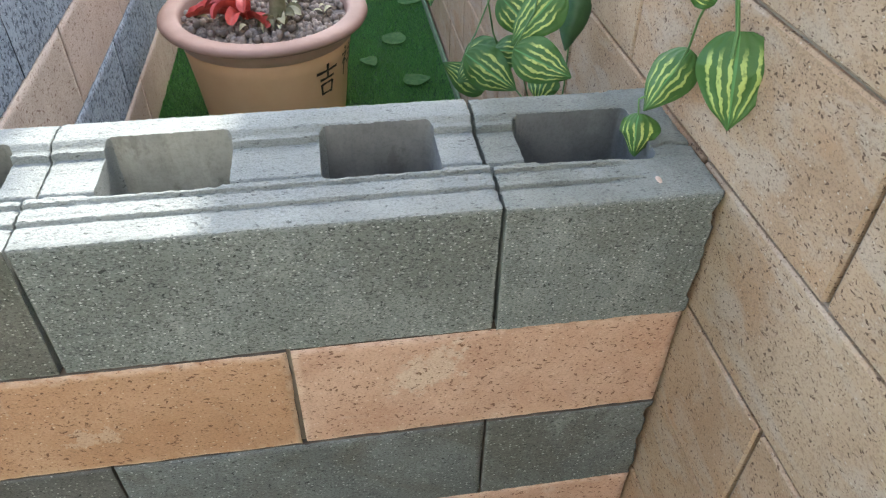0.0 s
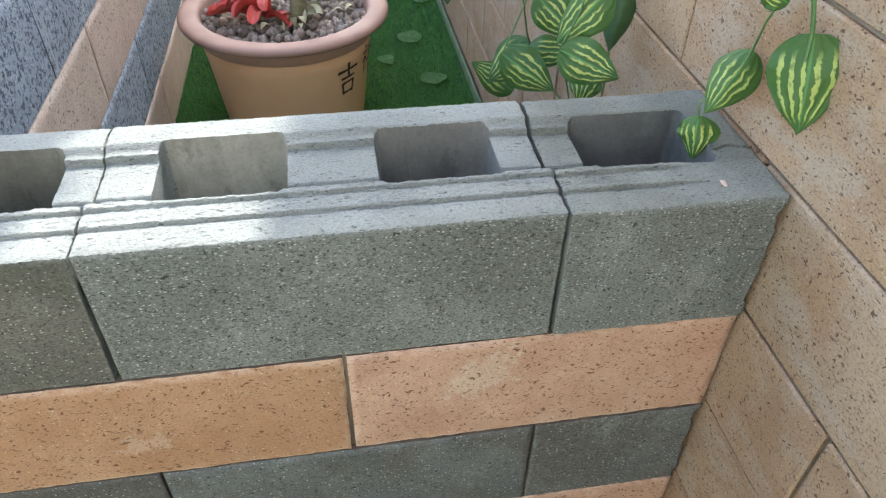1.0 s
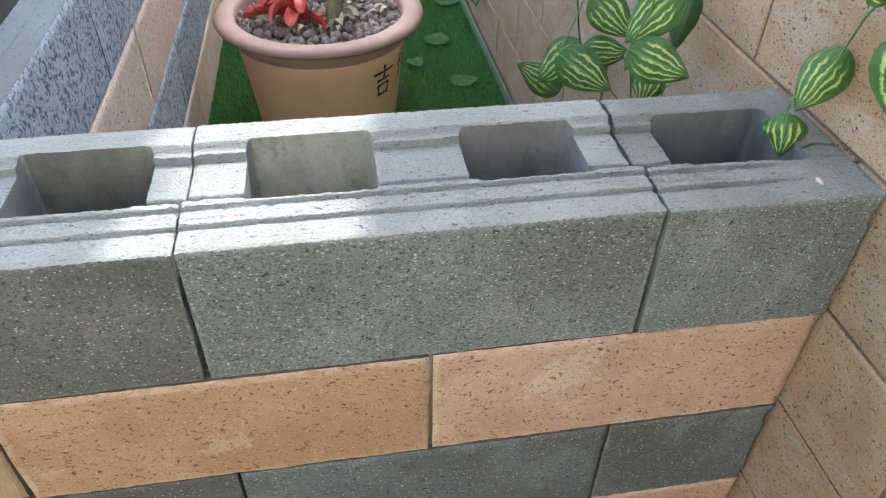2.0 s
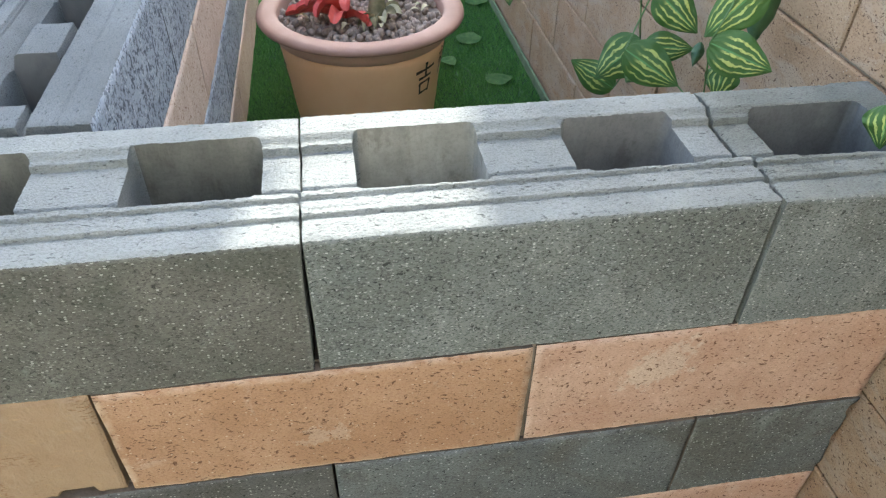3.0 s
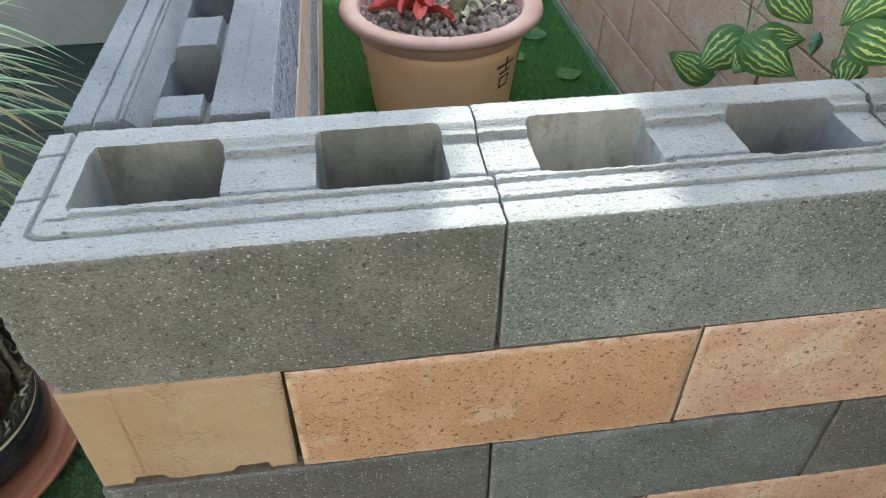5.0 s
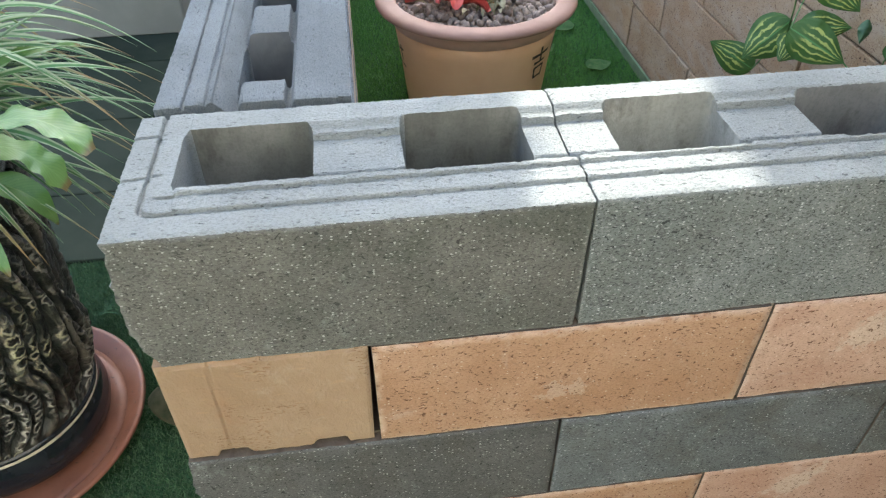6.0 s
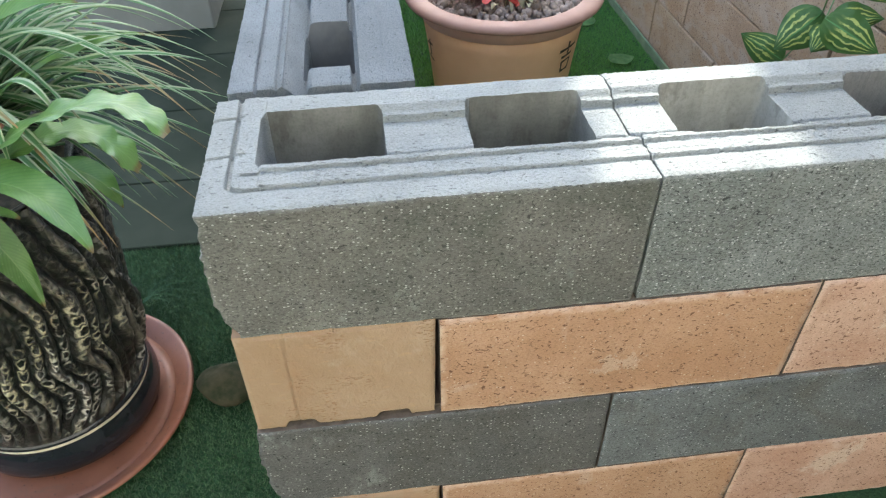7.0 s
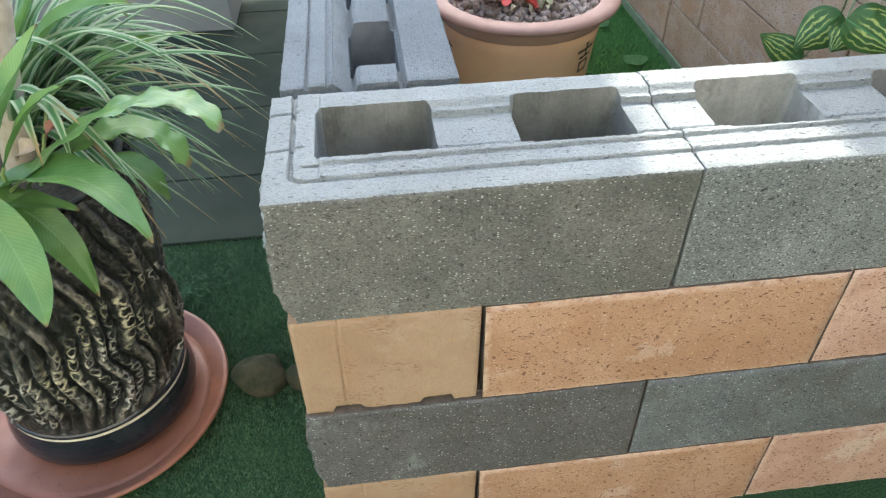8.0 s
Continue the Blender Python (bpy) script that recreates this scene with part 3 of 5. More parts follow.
def shell_steps(d, x=0.0):
    """The flat rim of a block, cut by two ragged grooves that run along its face."""
    d = d + 0.0002 * nz(x, d * 0.2, 3.3, 120) + 0.0005 * nz(x, d, 3.3, 300)
    w = 0.0008 * nz(x, 2.2, 6.1, 30)
    z = 0.0020 * sstep(0.027, 0.031, d) + 0.0020 * sstep(0.050, 0.054, d)
    for g, k, deep in ((0.0285, 5.0, 0.0034), (0.0512, 9.0, 0.0031)):
        z += groove(d, g, 0.0052 + w, deep + 0.0012 * nz(x, k, 0.7, 55))
    return z


def web_relief(y, x=0.0):
    """Height of the cross webs: a pad sunk below the shells, a gutter along the front shell, a ledge along the back shell."""
    y = y + 0.0009 * nz(x, y * 0.3, 7.7, 130)
    z = -0.0190 + 0.0090 * sstep(0.0785, 0.0865, y)
    z += 0.0075 * sstep(0.1385, 0.1396, y)
    return z + 0.0060 * sstep(0.1445, 0.1530, y)


FRONT_IN, BACK_IN = 0.0605, 0.153


def top_stretcher(x, y):
    z = shell_steps(y, x)
    if 0.030 < y < FRONT_IN:                       # the inner band of the front shell is crumbly
        z += 0.0011 * nz(x * 0.6, y, 2.9, 260) * sstep(0.030, 0.036, y)
    if FRONT_IN < y < BACK_IN:
        z = web_relief(y, x)
    if y >= BACK_IN:
        z = 0.0034 - 0.003 * sstep(0.174, 0.19, y) + 0.0005 * nz(x * 0.5, y, 8.3, 240)
    return z


def top_corner(x, y):
    z = top_stretcher(x, y)
    if x < 0.050:
        d = rect_sdf(x, y, (0.0245, 0.5, 0.0285, 0.5), 0.012) if y < 0.06 else 0.0245 - x
        z = 0.0008 - 0.0008 * sstep(-0.002, 0.002, d) + groove(d + 0.0008 * nz(x, y, 3.3, 140), 0.0, 0.0052 + 0.001 * nz(x, y, 6.1, 30), 0.0046)
        if x > 0.0245:
            z += groove(y, 0.0512, 0.0050, 0.0042 * sstep(0.030, 0.040, x))
        for g, to in ((0.084, 0.032), (0.151, 0.027)):
            z += groove(y + 0.0012 * nz(x, g, 0, 90), g + 0.1 * (x - 0.02), 0.0045, 0.0032 * (1 - sstep(to, to + 0.006, x)))
    return z


def top_half(x, y):
    full = top_stretcher(x, y)
    if x > 0.15:
        full = 0.002 + groove(y + 0.006 * nz(x, 0.4, 0, 60), 0.078, 0.004, 0.005)
    fade = 1 - sstep(0.09, 0.15, x)
    return full * fade + 0.001 * (1 - fade) if y < FRONT_IN else full


def top_double(x, y):
    d = min(y, 0.195 - y)
    if 0.06 < y < 0.138:
        pad = 0.001 + groove(y, 0.0635, 0.007, 0.012) - 0.018 * sstep(0.110, 0.1175, y)
        return pad + 0.018 * sstep(0.1165, 0.138, y)
    return shell_steps(d, x) if y > 0.1 else 0.2 * shell_steps(d, x)


def flat_top(x, y):
    return 0.0


def brick_mesh(name, length, width, height, mats, seed, face_side=-1, bev=0.003):
    """A plain laid block with softened, slightly chipped edges; the face looks along -y."""
    bm = bmesh.new()
    bmesh.ops.create_cube(bm, size=1.0)
    for v in bm.verts:
        v.co = Vector(((v.co.x + 0.5) * length, (v.co.y + 0.5) * width, (v.co.z + 0.5) * height))
    bmesh.ops.bevel(bm, geom=bm.edges[:], offset=bev, segments=1, affect="EDGES")
    for v in bm.verts:
        v.co += Vector((nz(*v.co, 31 + seed), nz(*v.co, 47 + seed), nz(*v.co, 59 + seed))) * 0.0012
    for f in bm.faces:
        f.material_index = 1 if f.normal.y < -0.4 else 0
    me = bpy.data.meshes.new(name)
    bm.to_mesh(me)
    bm.free()
    for m in mats:
        me.materials.append(m)
    return me


def ochre_end_mesh(name, seed):
    """The cast end of a corner block: notches along its foot, a shallow mould line, one chip at the top."""
    n, rows = 80, 30
    width, height, depth = 0.1965, 0.15, 0.39
    verts, faces = [], []

    def foot(x):
        notch = sstep(0.030, 0.034, x) * (1 - sstep(0.060, 0.068, x)) + sstep(0.128, 0.136, x) * (1 - sstep(0.166, 0.170, x))
        return 0.002 + 0.0085 * notch + 0.0012 * nz(x, seed, 0, 120) + 0.0006 * nz(x, seed, 0, 300)

    for r in range(rows + 1):
        for i in range(n + 1):
            x = width * i / n
            b = foot(x)
            z = b + (height - 0.001 - b) * r / rows
            y = 0.0006 * nz(x, seed, z, 60)
            y += 0.0016 * (1 - sstep(0.0, 0.0025, abs(x - 0.047 - 0.02 * (z - 0.075))))
            y += 0.004 * (1 - sstep(0.0, 0.006, math.hypot(x - 0.1, (z - height) * 0.8)))
            e = min(x, width - x, z - b, height - z)
            x -= (x / width) ** 3 * (0.0035 * (1 - z / height) + 0.0014 * max(0.0, nz(0.3, seed, z, 70)))
            y += 0.0025 * (1 - sstep(0.0, 0.004, e))
            verts.append((x, y, z))
    for r in range(rows):
        for i in range(n):
            a = r * (n + 1) + i
            faces.append((a, a + 1, a + n + 2, a + n + 1))
    # sides, top and underside run back from the face
    rim = [i for i in range(n + 1)] + [r * (n + 1) + n for r in range(1, rows + 1)]
    rim += [rows * (n + 1) + i for i in range(n - 1, -1, -1)] + [r * (n + 1) for r in range(rows - 1, 0, -1)]
    base = len(verts)
    for k in rim:
        x, y, z = verts[k]
        verts.append((x, depth, z))
    m = len(rim)
    for k in range(m):
        k2 = (k + 1) % m
        faces.append((rim[k2], rim[k], base + k, base + k2))
    faces.append(tuple(base + k for k in reversed(range(m))))
    return mesh_of(name, verts, faces, [OCHRE])


# ---- ground ----
bm = bmesh.new()
bmesh.ops.create_grid(bm, x_segments=4, y_segments=4, size=150)
ground = part("ground", bm, TURF)
tagged(ground, "dark green artificial turf laid over level ground", "ground", kind="structure")

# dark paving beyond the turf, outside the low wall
pavement = tagged(empty("pavement", -1.0, 0.72, 0), "dark grey paving slabs, tone darkened for deep shade", "paving", kind="structure")
slab = brick_mesh("slab", 0.596, 0.322, 0.012, [SHADED_PAVING, SHADED_PAVING], 3, bev=0.002)
half_slab = brick_mesh("slab", 0.596, 0.230, 0.012, [SHADED_PAVING, SHADED_PAVING], 7, bev=0.002)
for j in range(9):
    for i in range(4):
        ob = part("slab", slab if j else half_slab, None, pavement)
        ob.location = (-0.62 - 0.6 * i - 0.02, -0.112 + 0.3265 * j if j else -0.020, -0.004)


# ---- low front wall ----
wall_front = tagged(empty("wall_front"), "low dry-laid wall of grey and salmon hollow concrete blocks", "wall", kind="structure")
G = 0.0025                       # half a joint

FINE = ((0.0245, 0.0325), (0.047, 0.0625), (0.077, 0.088), (0.1365, 0.1545))
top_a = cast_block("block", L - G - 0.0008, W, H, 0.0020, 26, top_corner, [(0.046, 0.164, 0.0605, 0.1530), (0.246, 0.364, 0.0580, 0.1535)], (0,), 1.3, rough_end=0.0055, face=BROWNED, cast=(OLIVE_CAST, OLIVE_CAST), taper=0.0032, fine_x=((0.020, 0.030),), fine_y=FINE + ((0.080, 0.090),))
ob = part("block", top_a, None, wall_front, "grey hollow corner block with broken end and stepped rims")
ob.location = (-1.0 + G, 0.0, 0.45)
top_b = cast_block("block", L - 0.0022, W, H, 0.0020, 26, top_stretcher, [(0.047, 0.164, 0.0560, 0.1535), (0.246, 0.359, 0.0560, 0.1500)], (0,), 5.9, cast=(CAST, SHADED_CAST), chips=0.0024, taper=0.0012, fine_y=FINE)
ob = part("block", top_b, None, wall_front, "grey hollow block with stepped rims")
ob.location = (-0.6 + 0.0012, 0.001, 0.45)
top_c = cast_block("block", 0.2 - 0.0042, W, H, 0.0020, 26, top_half, [(0.036, 0.156, 0.0570, 0.1500)], (0,), 9.2, body=DUSTY_SHADED, cast=(BLUISH_CAST,), rough_far=0.007, chips=0.0022, fine_y=FINE)
ob = part("block", top_c, None, wall_front, "grey half block, dusty on top, toned darker for shade")
ob.location = (-0.1978, -0.002, 0.45)
ob.rotation_euler = (0, 0, radians(-0.4))

low_a = cast_block("block", L - 0.003, W, H - 0.0012, 0.006, 18, flat_top, [], (0,), 12.1, rough_end=0.005, face=UMBER, body=MORTAR, worn=0.25)
low_b = cast_block("block", L - 0.003, W, H - 0.0012, 0.008, 12, flat_top, [], (0,), 15.4, face=CHARCOAL, body=MORTAR, worn=0.25)
low_c = cast_block("block", 0.2 - G, W, H - 0.0012, 0.004, 22, flat_top, [], (0,), 18.8, rough_far=0.008, face=CHARCOAL, body=MORTAR, worn=0.25)
for me, x in ((low_a, -1.0), (low_b, -0.6), (low_c, -0.2)):
    part("block", me, None, wall_front).location = (x + 0.0015, 0.0, 0.15)
ora = cast_block("block", L - 2 * G, W, H - 0.0012, 0.008, 12, flat_top, [], (0,), 22.5, face=ORANGE, body=MORTAR, worn=0.25)
orb = cast_block("block", L - 2 * G, W, H - 0.0012, 0.008, 12, flat_top, [], (0,), 26.2, face=FADED, body=MORTAR, worn=0.25)
end = ochre_end_mesh("block", 2.2)
for z in (0.0, 0.3):
    part("block", ora, None, wall_front).location = (-0.8 + G + 0.001, 0.0, z)
    part("block", orb, None, wall_front).location = (-0.4 + G, 0.0015, z)
    part("block", end, None, wall_front, "ochre corner block with notched foot").location = (-0.9965, 0.0, z)
mortar_bed = bmesh.new()
for z in (0.15, 0.30, 0.45):
    m4 = Matrix.Translation((-0.5, 0.096, z)) @ Matrix.Diagonal((0.985, 0.17, 0.004, 1))
    bmesh.ops.create_cube(mortar_bed, size=1.0, matrix=m4)
part("mortar", mortar_bed, MORTAR, wall_front)
pointing = bmesh.new()
for z in (0.075, 0.375):
    bmesh.ops.create_cube(pointing, size=1.0, matrix=Matrix.Translation((-0.3985, 0.018, z)) @ Matrix.Diagonal((0.012, 0.028, 0.146, 1)))
part("mortar", pointing, MORTAR_TAN, wall_front, "tan mortar in the upright joint")

# ---- low side wall, running back from the corner ----
wall_side = tagged(empty("wall_side"), "low wall of grey and salmon hollow blocks running back from the corner", "wall", kind="structure")
X_SIDE = -0.795
WS = 0.195
side_top = cast_block("block", L - 0.0008, WS, H, 0.004, 10, top_double, [(0.040, 0.160, 0.062, 0.120), (0.240, 0.360, 0.062, 0.120)], (0, 2), 31.7, chips=0.0025, face=SKYLIT_GRANITE, body=SIDE_CONCRETE, cast=(SIDE_HOLE_SHADE, SIDE_HOLE_SHADE), lit_back=True, fine_y=((0.0245, 0.0325), (0.059, 0.068), (0.109, 0.138), (0.140, 0.148), (0.1625, 0.1705)))
side_low = cast_block("block", L - 2 * G, WS, H - 0.001, 0.010, 8, flat_top, [], (0, 2), 35.1, face=SKYLIT_GRANITE, body=SKYLIT_GRANITE)
side_or = cast_block("block", L - 2 * G, WS, H - 0.001, 0.010, 8, flat_top, [], (0, 2), 38.6, face=SKYLIT_PINK, body=SKYLIT_PINK)
for k in range(6):
    for z, me, y0 in ((0.45, side_top, 0.203), (0.30, side_or, 0.4), (0.15, side_low, 0.281), (0.0, side_or, 0.4)):
        ob = part("block", me, None, wall_side)
        ob.matrix_basis = pose(X_SIDE + 0.0015 * nz(k, z, 0, 7.3), y0 + L * k + G, z, 0, 0, 90)

stub = cast_block("block", 0.078, WS, H - 0.001, 0.010, 8, flat_top, [], (0, 2), 41.3, face=SKYLIT_GRANITE, body=SKYLIT_GRANITE)
part("block", stub, None, wall_side, "short cut piece").matrix_basis = pose(X_SIDE, 0.2, 0.15, 0, 0, 90)

# ---- tall wall ----
wall_right = tagged(empty("wall_right"), "tall wall of tan pitted concrete blocks in running bond", "wall", kind="structure")
tall = [brick_mesh("block", L - 0.004, 0.19, H - 0.0035, [TAN, TAN], k * 11, bev=0.0025) for k in range(4)]
for c in range(7):
    shift = -0.15 if c % 2 == 0 else 0.05
    for k in range(-4, 9):
        ob = part("block", tall[(c * 5 + k * 3) % 4], None, wall_right)
        d = 0.0016 * nz(c * 3.1, k * 2.7, 0.4, 1.0)
        ob.matrix_basis = pose(0.003 + d, shift + L * k + L - 0.002, H * c + 0.0018, 0, 0, -90)
bm = bmesh.new()
bmesh.ops.create_cube(bm, size=1.0, matrix=Matrix.Translation((0.1, 1.0, 0.524)) @ Matrix.Diagonal((0.182, 5.19, 1.046, 1)))
part("mortar", bm, MORTAR_TAN, wall_right)

# ---- unseen: a wall that bounces light, a screen that keeps most sun off ----
# stands out of view, added to throw warm sunlight on the block faces
wall_house = part("wall_house", brick_mesh("wall_house", 9.0, 0.25, 3.2, [PLASTER, PLASTER], 5, bev=0.01))
wall_house.location = (-6.0, -2.6, 0.0)
tagged(wall_house, "unseen cream wall closing the yard, added to bounce warm light", "wall", kind="structure")


# unseen high screen, added to block the sun except for one patch
Z_SCREEN = 5.0


def up_to_screen(x, y, z=0.604):
    k = (Z_SCREEN - z) / to_sun.z
    return x + to_sun.x * k, y + to_sun.y * k


RX, RY = up_to_screen(-0.9, 0.9)
screen_v, screen_f = [], []


def screen_sheet(quad, thick=0.02):
    k = len(screen_v)
    screen_v.extend([(x - RX, y - RY, h) for h in (0, thick) for x, y in quad])
    screen_f.extend([tuple(k + a for a in f) for f in ((3, 2, 1, 0), (4, 5, 6, 7), (0, 1, 5, 4), (1, 2, 6, 5), (2, 3, 7, 6), (3, 0, 4, 7))])


x0, yf = up_to_screen(-2.3, -0.75)
x1, yb = up_to_screen(0.22, 2.5)
# edges of the gap, cut to the sun patch where it lands: y, and the two ends in x; a slit beside it
GAP = ((-0.05, -0.668, -0.455), (0.02, -0.650, -0.452), (0.07, -0.640, -0.450), (0.11, -0.632, -0.447), (0.13, -0.612, -0.445), (0.14, -0.640, -0.442), (0.165, -0.642, -0.436), (0.21, -0.628, -0.425))
for (ya, la, ra), (yc, lc, rc) in zip(GAP, GAP[1:]):
    qa, qb = up_to_screen(0, ya)[1], up_to_screen(0, yc)[1]
    la, ra, lc, rc = (up_to_screen(x, 0)[0] for x in (la, ra, lc, rc))
    if ya >= 0.14:
        screen_sheet([(x0, qa), (la - 0.068 + (ya - 0.14), qa), (la - 0.068 + (yc - 0.14), qb), (x0, qb)])
        screen_sheet([(la - 0.050 + (ya - 0.14), qa), (la, qa), (lc, qb), (la - 0.050 + (yc - 0.14), qb)])
    else:
        screen_sheet([(x0, qa), (la, qa), (lc, qb), (x0, qb)])
    screen_sheet([(ra, qa), (x1, qa), (x1, qb), (rc, qb)])
y_in, y_out = up_to_screen(0, GAP[0][0])[1], up_to_screen(0, GAP[-1][0])[1]
screen_sheet([(x0, yf), (x1, yf), (x1, y_in), (x0, y_in)])
screen_sheet([(x0, y_out), (x1, y_out), (x1, yb), (x0, yb)])
roof = part("ceiling", mesh_of("ceiling", screen_v, screen_f, SCREEN_GREY))
roof.location = (RX, RY, Z_SCREEN)
tagged(roof, "unseen high sun screen with a gap for one sun patch", "roof", kind="structure")


# ---- flower pot in the corner yard ----
def turned_pot(cx, cy):
    pot = tagged(empty("flower_pot", cx, cy, 0), "round buff glazed pot with pink rim and brown brushed characters", "flower pot")
    prof = [(0.0, 0.0), (0.166, 0.0), (0.174, 0.006), (0.180, 0.05), (0.188, 0.12), (0.198, 0.19), (0.206, 0.238)]
    inner = [(0.192, 0.238), (0.180, 0.10), (0.0, 0.10)]
    part("body", lathe(prof + inner, 96, POT), None, pot)
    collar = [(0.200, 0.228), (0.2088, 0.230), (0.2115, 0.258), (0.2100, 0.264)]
    part("collar", lathe(collar, 96, LIT_COLLAR), None, pot, "plain pink band under the rim")
    rim = [(0.205, 0.258), (0.2125, 0.2605), (0.236, 0.2650), (0.2445, 0.2685), (0.2475, 0.2740), (0.2460, 0.2800), (0.240, 0.2848), (0.230, 0.2865), (0.208, 0.2865), (0.201, 0.284), (0.197, 0.276), (0.194, 0.24)]
    part("rim", lathe(rim, 96, POT_RIM), None, pot, "rounded pink rim")

    def radius(z):
        for (r0, z0), (r1, z1) in zip(prof, prof[1:]):
            if z0 <= z <= z1 and z1 > z0:
                return r0 + (r1 - r0) * (z - z0) / (z1 - z0)
        return 0.19

    def stroke(name, angle, zc, size, lines):
        """Brush strokes of one character, laid on the pot's round side."""
        verts, faces = [], []
        for (x0, y0, x1, y1, w) in lines:
            n = 7
            dx, dy = x1 - x0, y1 - y0
            ln = math.hypot(dx, dy)
            px, py = -dy / ln, dx / ln
            start = len(verts)
            for k in range(n + 1):
                t = k / n
                hw = 0.8 * w * (0.62 + 0.38 * abs(math.cos(math.pi * (t * 0.9 + 0.05)))) / 2 * (1.0 if t < 0.85 else 0.75)
                for sgn in (-1, 1):
                    x = x0 + dx * t + px * hw * sgn
                    y = y0 + dy * t + py * hw * sgn
                    z = zc + size * y
                    r = radius(z) + 0.0012
                    a = angle + size * x / r
                    verts.append((r * math.cos(a), r * math.sin(a), z))
            for k in range(n):
                a = start + 2 * k
                faces.append((a, a + 1, a + 3, a + 2))
        me = mesh_of(name, verts, faces, INK)
        part(name, me, None, pot, "brown brushed character")

    luck = [(-0.42, 0.27, 0.42, 0.31, 0.13), (0.0, 0.52, 0.02, 0.02, 0.14), (-0.28, 0.03, 0.28, 0.06, 0.12),
            (-0.22, -0.12, -0.18, -0.5, 0.12), (-0.22, -0.14, 0.22, -0.1, 0.11), (0.22, -0.1, 0.18, -0.5, 0.13), (-0.19, -0.46, 0.19, -0.44, 0.11)]
    fortune = [(-0.36, 0.5, -0.28, 0.4, 0.12), (-0.5, 0.26, -0.18, 0.3, 0.10), (-0.18, 0.3, -0.48, -0.06, 0.10), (-0.32, 0.1, -0.32, -0.5, 0.12), (-0.28, 0.06, -0.16, -0.04, 0.10),
               (0.0, 0.5, 0.08, 0.38, 0.10), (0.38, 0.52, 0.26, 0.36, 0.10), (-0.06, 0.28, 0.46, 0.31, 0.10), (-0.02, 0.08, 0.42, 0.11, 0.10), (-0.12, -0.14, 0.52, -0.10, 0.11), (0.2, 0.3, 0.2, -0.55, 0.12)]
    stroke("character", radians(-46), 0.160, 0.080, luck)
    stroke("character", radians(-18), 0.178, 0.076, fortune)
    stroke("character", radians(-166), 0.15, 0.07, [(-0.3, 0.3, 0.2, 0.36, 0.12), (0.0, 0.5, -0.05, -0.1, 0.13), (-0.3, -0.2, 0.15, -0.3, 0.12)])
    return pot


POT_X, POT_Y = -0.485, 1.255
turned_pot(POT_X, POT_Y)


def pebble_heap(cx, cy, z, radius, count):
    rng = random.Random(4)
    bm = bmesh.new()
    for _ in range(count):
        a, r = rng.uniform(0, 2 * math.pi), radius * math.sqrt(rng.random())
        s = rng.uniform(0.0065, 0.0115)
        m4 = Matrix.Translation((r * math.cos(a), r * math.sin(a), rng.uniform(-0.006, 0.006) + 0.012 * (1 - r / radius)))
        m4 = m4 @ Euler((rng.uniform(0, 3), rng.uniform(0, 3), rng.uniform(0, 3))).to_matrix().to_4x4() @ Matrix.Diagonal((s * rng.uniform(0.9, 1.35), s, s * rng.uniform(0.75, 1.0), 1))
        bmesh.ops.create_icosphere(bm, subdivisions=1, radius=1.0, matrix=m4)
    for f in bm.faces:
        f.smooth = True
    bmesh.ops.create_circle(bm, cap_ends=True, segments=48, radius=radius + 0.006, matrix=Matrix.Translation((0, 0, -0.006)))
    ob = part("pebbles", bm, PEBBLE)
    ob.location = (cx, cy, z)
    return tagged(ob, "brown rounded clay pebbles filling the pot", "pebbles", kind="stuff")


pebble_heap(POT_X, POT_Y, 0.260, 0.190, 520)


# ---- leaves ----
def leaf_mesh(name, base, ctrl, tip, width, mat, shape, n=18, m=6, fold=0.15, wave=0.0, waves=5.0, side=None, twist=0.0, cup=0.0, seed=0.0, thick=False):
    """A leaf along a bent midrib. shape(t): share of the full width at t; fold: how far the halves rise from the midrib."""
    base, ctrl, tip = Vector(base), Vector(ctrl), Vector(tip)
    verts, faces, uvs = [], [], []
    for i in range(n + 1):
        t = i / n
        p = bez(base, ctrl, tip, t)
        d = (bez(base, ctrl, tip, min(1, t + 0.02)) - bez(base, ctrl, tip, max(0, t - 0.02))).normalized()
        s = Vector(side) if side is not None else d.cross(Vector((0, 0, 1)))
        s = (s - d * s.dot(d)).normalized()
        up = s.cross(d).normalized()
        if twist:
            q = Matrix.Rotation(twist * t, 3, d)
            s, up = q @ s, q @ up
        w = width * shape(t)
        for j in range(m + 1):
            u = j / m
            o = 2 * u - 1
            lift = fold * abs(o) * w - cup * w * o * o
            lift += wave * (abs(o) ** 1.5) * (1 + 0.7 * nz(t * 2.3, seed, o, 3.1)) * math.sin(waves * 2 * math.pi * t + 1.6 * nz(t, seed, 0.4, 4.0) + (1.7 if o > 0 else 0.0) + seed) * sstep(0.02, 0.2, t)
            lift += 0.06 * w * nz(t * 3 + seed, o, seed, 1.4)
            verts.append(p + s * (o * w / 2) + up * lift)
            uvs.append((u, t))
    for i in range(n):
        for j in range(m):
            a = i * (m + 1) + j
            faces.append((a, a + 1, a + m + 2, a + m + 1))
    return mesh_of(name, verts, faces, mat, uvs=uvs, smooth=True)


def heart(t):
    return max(0.02, (max(0.0, 1 - ((t - 0.36) / 0.38) ** 2) ** 0.5 if t < 0.36 else 1 - 0.97 * ((t - 0.36) / 0.64) ** 1.7))


def lance(t):
    return max(0.015, math.sin(math.pi * min(1, t * 0.96 + 0.04)) ** 0.7 * (0.55 + 0.45 * sstep(0.0, 0.5, t)))


